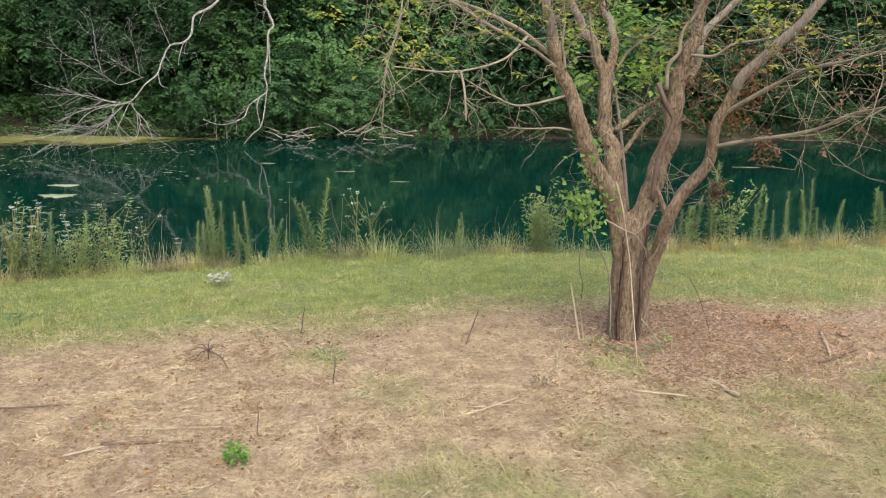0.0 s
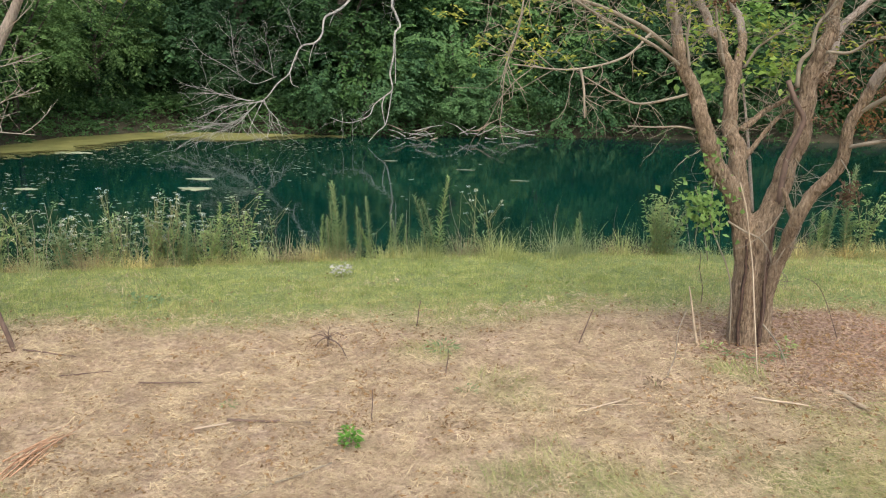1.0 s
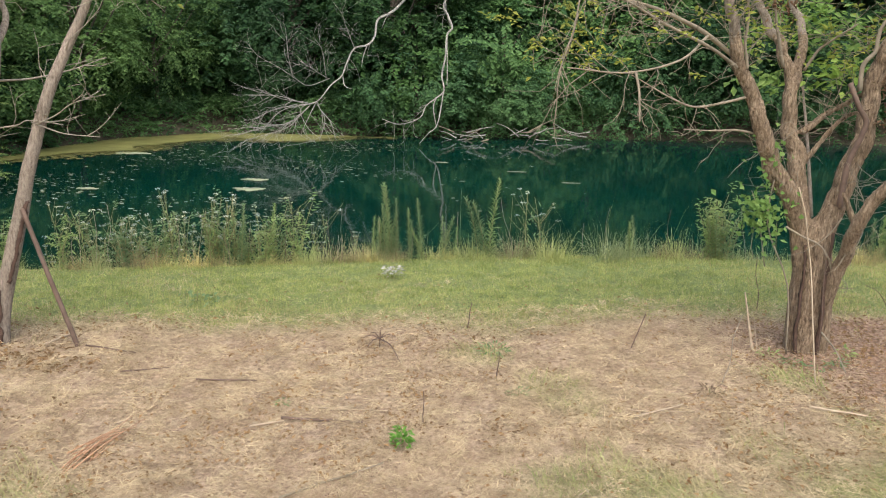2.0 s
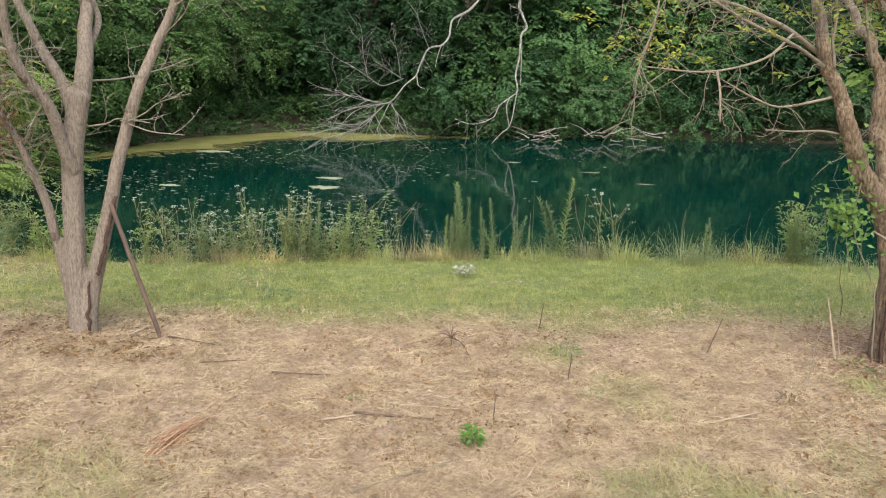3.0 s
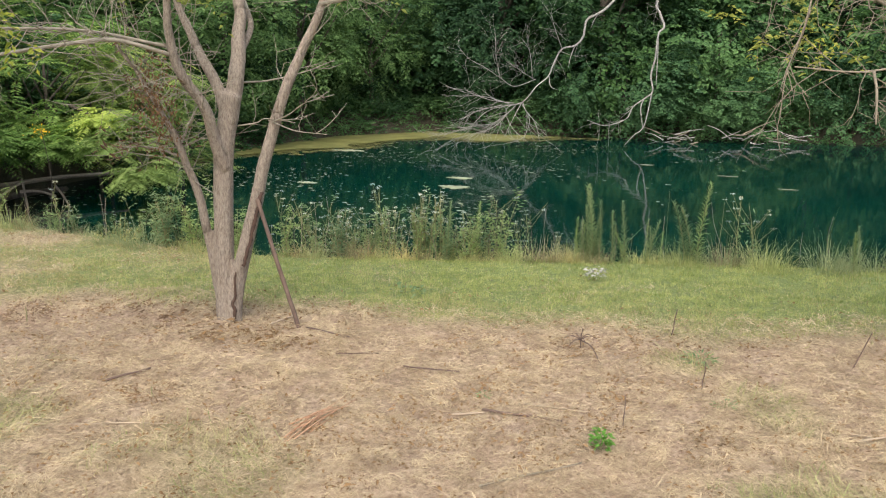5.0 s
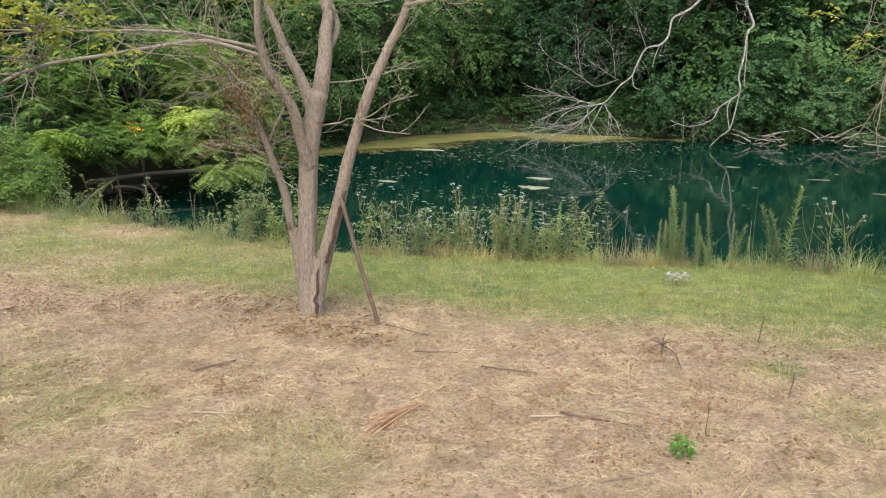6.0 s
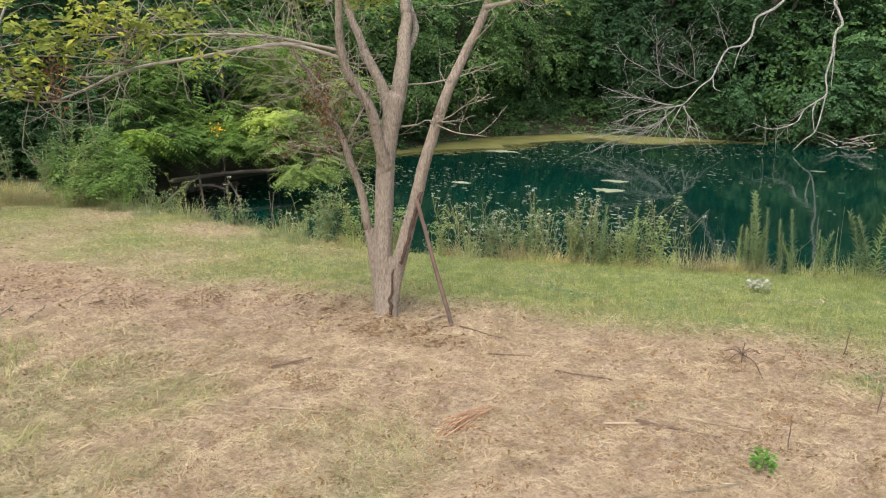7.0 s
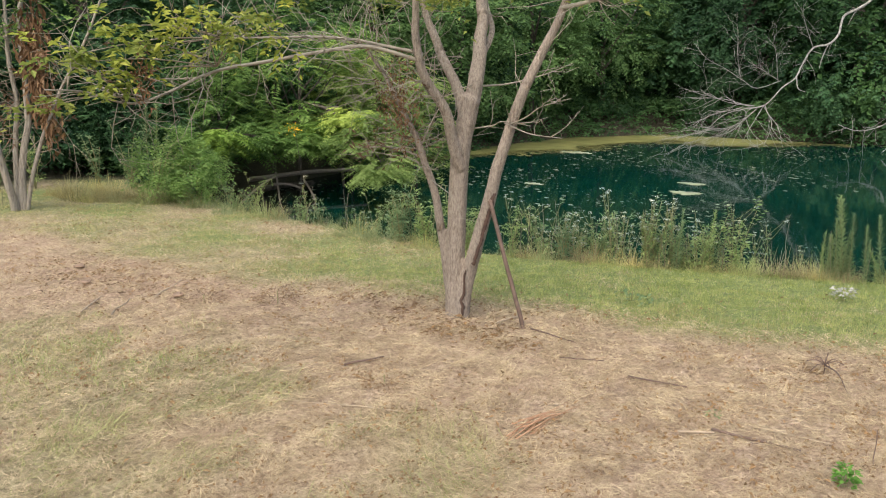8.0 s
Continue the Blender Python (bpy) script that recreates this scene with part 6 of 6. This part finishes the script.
def rosette(name, label, category, loc, n, r, ll, lw, mat, lift=0.6):
    q = np.random.default_rng(int(abs(loc[0]) * 100) + n)
    a = q.uniform(0, 6.28, n)
    rad = r * np.sqrt(q.random(n))
    c = np.stack([rad * np.cos(a), rad * np.sin(a), q.uniform(0.2, 1, n) * r * lift], -1)
    d = np.stack([np.cos(a), np.sin(a), q.normal(0.1, 0.35, n)], -1)
    ob = thing(name, (loc[0], loc[1], ground_at(*loc)), label, category)
    part("leaves", (*leaves(c, d, q.normal(0, 0.35, (n, 3)) + [0, 0, 1], ll * q.uniform(0.6, 1.2, n), lw * q.uniform(0.7, 1.2, n), 0.15), mat, False), ob)
    part("stem", (*tube([(0, 0, -0.02), (0.003, 0, r * 0.4), (0, 0, r * lift)], 0.004, 0.002, 5, 2), STEM_GREEN, True), ob)
    return ob


rosette("green_seedling", "fresh bright green seedling growing in the straw", "plant", (-0.83, 3.1), 130, 0.042, 0.026, 0.015, LEAF_FRESH, 1.8)
rosette("green_sprout", "small grey-green sprout in the straw", "plant", (-0.62, 4.32), 60, 0.085, 0.05, 0.01, LEAF_WEED, 0.5)
rosette("green_sprout", "small grey-green sprout in the straw", "plant", (-0.42, 3.78), 26, 0.045, 0.035, 0.01, LEAF_WEED, 0.5)
rosette("green_sprout", "small grey-green sprout in the straw", "plant", (-1.5, 3.42), 22, 0.035, 0.03, 0.01, LEAF_WEED, 0.5)
for x, y, n in ((0.98, 4.55, 26), (1.22, 4.58, 30), (0.88, 4.66, 20), (1.1, 4.5, 18), (1.3, 4.75, 24)):
    rosette("green_sprout", "small green sprout at the foot of the tree", "plant", (x, y), n, 0.05, 0.035, 0.014, LEAF_WEED, 0.7)
rosette("withered_weed", "withered brown weed flattened on the straw", "plant", (-2.9, 2.66), 170, 0.13, 0.026, 0.009, DRYWEED, 0.25)
rosette("withered_weed", "withered reddish leaves on the mulch", "plant", (2.1, 5.05), 26, 0.07, 0.05, 0.025, DEADLEAF, 0.35)
rosette("withered_weed", "withered brown weed on the ridge", "plant", (-5.0, 3.0), 120, 0.15, 0.032, 0.01, DRYWEED, 0.35)
rosette("withered_weed", "withered brown weed on the ridge", "plant", (-4.5, 3.25), 140, 0.16, 0.034, 0.01, DRYWEED, 0.6)
rosette("withered_weed", "small withered brown weed in the straw", "plant", (0.5, 4.0), 36, 0.06, 0.03, 0.01, DRYWEED, 0.4)
rosette("broadleaf_weed", "pale broad-leaved weed in the lawn", "plant", (-2.75, 4.95), 46, 0.17, 0.04, 0.034, LEAF_WEED, 0.12)
rosette("white_leaves", "cluster of bleached white leaves lying on the lawn", "leaf", (-1.67, 6.03), 60, 0.06, 0.042, 0.02, PAPER, 1.6)
vn = thing("climbing_vine", (0.83, 4.75, ground_at(0.83, 4.75)), "light green broad-leaved vine climbing beside the tree", "vine")
st = [tube([(0.16, 0, -0.02), (0.13, 0.0, 0.4), (-0.01, -0.02, 0.75), (0.02, 0.0, 1.1), (-0.02, 0, 1.22)], 0.005, 0.003, 5, 4), tube([(0.0, 0.0, 0.5), (-0.06, 0, 0.8), (-0.1, 0.02, 0.92)], 0.003, 0.002, 5, 3)]
vine_stem = part("stem", (*joined(st), TWIG, True), vn)
n = 300
c = np.array([-0.05, -0.06, 0.80]) + g.normal(0, 1, (n, 3)) * [0.075, 0.06, 0.08]
c[230:] = np.array([-0.02, 0, 1.08]) + g.normal(0, 1, (n - 230, 3)) * [0.04, 0.03, 0.1]
part("leaves", (*leaves(c, g.normal(0, 1, (n, 3)) + [0, -0.4, -0.5], g.normal(0, 0.5, (n, 3)) + [0, -0.7, 0.8], g.uniform(0.024, 0.046, n), g.uniform(0.018, 0.036, n), 0.15), LEAF_BUSH, False), vine_stem)
for cx, cy, r in ((-3.0, 3.62, 0.16), (-3.15, 3.45, 0.2), (-3.6, 3.55, 0.25), (-2.75, 3.5, 0.12), (-5.9, 2.9, 0.35)):
    n = int(170 * r / 0.2)
    x, y, q = cx + g.normal(0, r, n), cy + g.normal(0, r * 0.6, n), g.uniform(0, 6.28, n)
    ln = 0.012 + 0.045 * g.random(n) ** 2
    v, f = leaves(np.stack([x, y, height(x, y) + g.uniform(0.008, 0.03, n)], -1), np.stack([np.cos(q), np.sin(q), g.normal(0, 0.25, n)], -1), g.normal(0, 0.45, (n, 3)) + [0, 0, 1], ln, ln * g.uniform(0.2, 0.5, n), 0.35)
    thing("bark_litter", (0, 0, 0), "brown litter of bark and crumpled leaves on the soil", "litter", kind="stuff", data=(v, f, DRYWEED, False))
n = 130
x, y = g.uniform(-5.5, 2.8, n), g.uniform(2.2, 4.9, n)
k = (y < np.interp(x, BORDER_X, BORDER_Y) - 0.1)
x, y = x[k], y[k]
n, q = len(x), g.uniform(0, 6.28, len(x))
chip = np.stack([x, y, height(x, y) + 0.022], -1)
v, f = leaves(chip, np.stack([np.cos(q), np.sin(q), g.normal(0, 0.2, n)], -1), g.normal(0, 0.4, (n, 3)) + [0, 0, 1], 0.012 + 0.035 * g.random(n) ** 3, g.uniform(0.006, 0.014, n), 0.2)
thing("wood_chips", (0, 0, 0), "small pale chips of wood strewn on the soil", "wood chips", kind="stuff", data=(v, f, PALESTICK, False))
for x, y, r in ((-5.19, 2.92, 0.05), (-6.1, 2.7, 0.05), (-6.6, 2.9, 0.06), (-6.0, 3.1, 0.04), (-5.6, 2.5, 0.04), (0.57, 4.06, 0.035), (2.45, 4.9, 0.05)):
    a = unit(g.normal(0, 1, (18, 3)))
    bm = bmesh.new()
    bmesh.ops.create_icosphere(bm, subdivisions=2, radius=r)
    for vt in bm.verts:
        vt.co *= 0.75 + 0.5 * noise.noise(vt.co * 30 + Vector((x, y, 0)) * 9)
        vt.co.z *= 0.4
    me = bpy.data.meshes.new("soil_clod")
    bm.to_mesh(me)
    bm.free()
    me.materials.append(CLOD)
    thing("soil_clod", (x, y, ground_at(x, y) + r * 0.3), "dark clod of turned soil on the straw", "clod", "soil clods on the bank", data=me)
for c, k, sp in (((0.89, 5.63, 1.51), 34, 0.08), ((1.27, 5.55, 1.55), 40, 0.09), ((1.18, 5.57, 1.84), 40, 0.1), ((1.34, 5.53, 1.77), 36, 0.09), ((0.82, 5.64, 1.75), 26, 0.08), ((1.05, 5.59, 1.92), 40, 0.1)):
    k *= 3
    q = np.array(c) - B1 + g.normal(0, 1, (k, 3)) * [sp * 1.25, sp, sp * 0.7]
    part("leaves", (*leaves(q, g.normal(0, 1, (k, 3)) * [1, 1, 0.25] + [0, -0.3, -0.3], g.normal(0, 0.22, (k, 3)) + [0, -0.3, 0.9], g.uniform(0.04, 0.078, k), g.uniform(0.026, 0.052, k), 0.12), LEAF_BUSH, False), tree_1, "broad light green leaves")
for c, k, sp in (((1.60, 4.5, 1.60), 60, 0.05), ((1.62, 4.5, 1.50), 50, 0.05), ((1.37, 4.6, 1.49), 60, 0.05), ((1.67, 4.42, 1.18), 70, 0.033), ((1.41, 4.33, 0.97), 46, 0.026), ((1.51, 4.45, 1.36), 60, 0.05), ((1.57, 4.48, 1.44), 50, 0.05), ((1.72, 4.2, 1.72), 40, 0.06), ((0.78, 4.6, 1.93), 30, 0.04)):
    k *= 2
    q = np.array(c) - B1 + g.normal(0, sp, (k, 3)) * [1, 1, 1.3]
    part("withered_leaves", (*leaves(q, g.normal(0, 0.8, (k, 3)) - [0, 0, 0.7], g.normal(0, 1, (k, 3)) + [0, -0.6, 0.3], g.uniform(0.018, 0.042, k), g.uniform(0.009, 0.017, k), 0.55), DEADLEAF, False), tree_1, "curled rust-brown leaves")
for c in ((-0.19, 4.50, 1.83), (-0.28, 4.42, 1.76), (-0.56, 4.2, 1.87), (-0.31, 4.45, 1.86), (-0.13, 4.48, 1.72), (1.62, 4.55, 1.88), (1.75, 4.5, 1.89), (1.69, 4.52, 1.81)):
    q = np.array(c) - B1 + g.normal(0, 0.045, (6, 3))
    part("leaves", (*sprays(g, q, g.normal(0, 1, (6, 3)) * [1, 1, 0.4] - [0, 0, 0.2], 7, 0.09, 0.034, 0.018, 0.4, 0.5), LEAF_YELLOW, False), tree_1, "yellowing green leaves")
part("twig", (*tube(np.array([(1.38, 4.42, 1.12), (1.41, 4.36, 1.05), (1.41, 4.33, 0.96)]) - B1, 0.003, 0.002, 5, 3), TWIG, True), tree_1)
part("branch", (*tube([(0.0, 0.1, 0.75), (0.0, 0.45, 1.2), (-0.03, 0.75, 1.65)], 0.012, 0.005, 7, 4, 0.1, g), BARK, True), tree_1)
yf = thing("yellow_flowers", (-10.51, 8.36, 0.61), "spot of orange-yellow blossom among the bright leaves", "flower")
n = 40
tagged(part("flower_head", (*leaves(g.normal(0, 1, (n, 3)) * [0.07, 0.07, 0.05] + [0, 0, 0.0], g.normal(0, 1, (n, 3)), g.normal(0, 0.5, (n, 3)) + [0, 0, 1], 0.035, 0.03, 0.1), GOLD, False), yf), kind="stuff")
part("stem", (*tube([(0, 0, -1.35), (0.05, 0.05, -0.7), (0, 0, 0)], 0.005, 0.003, 6, 3), BARK_DARK, True), yf)
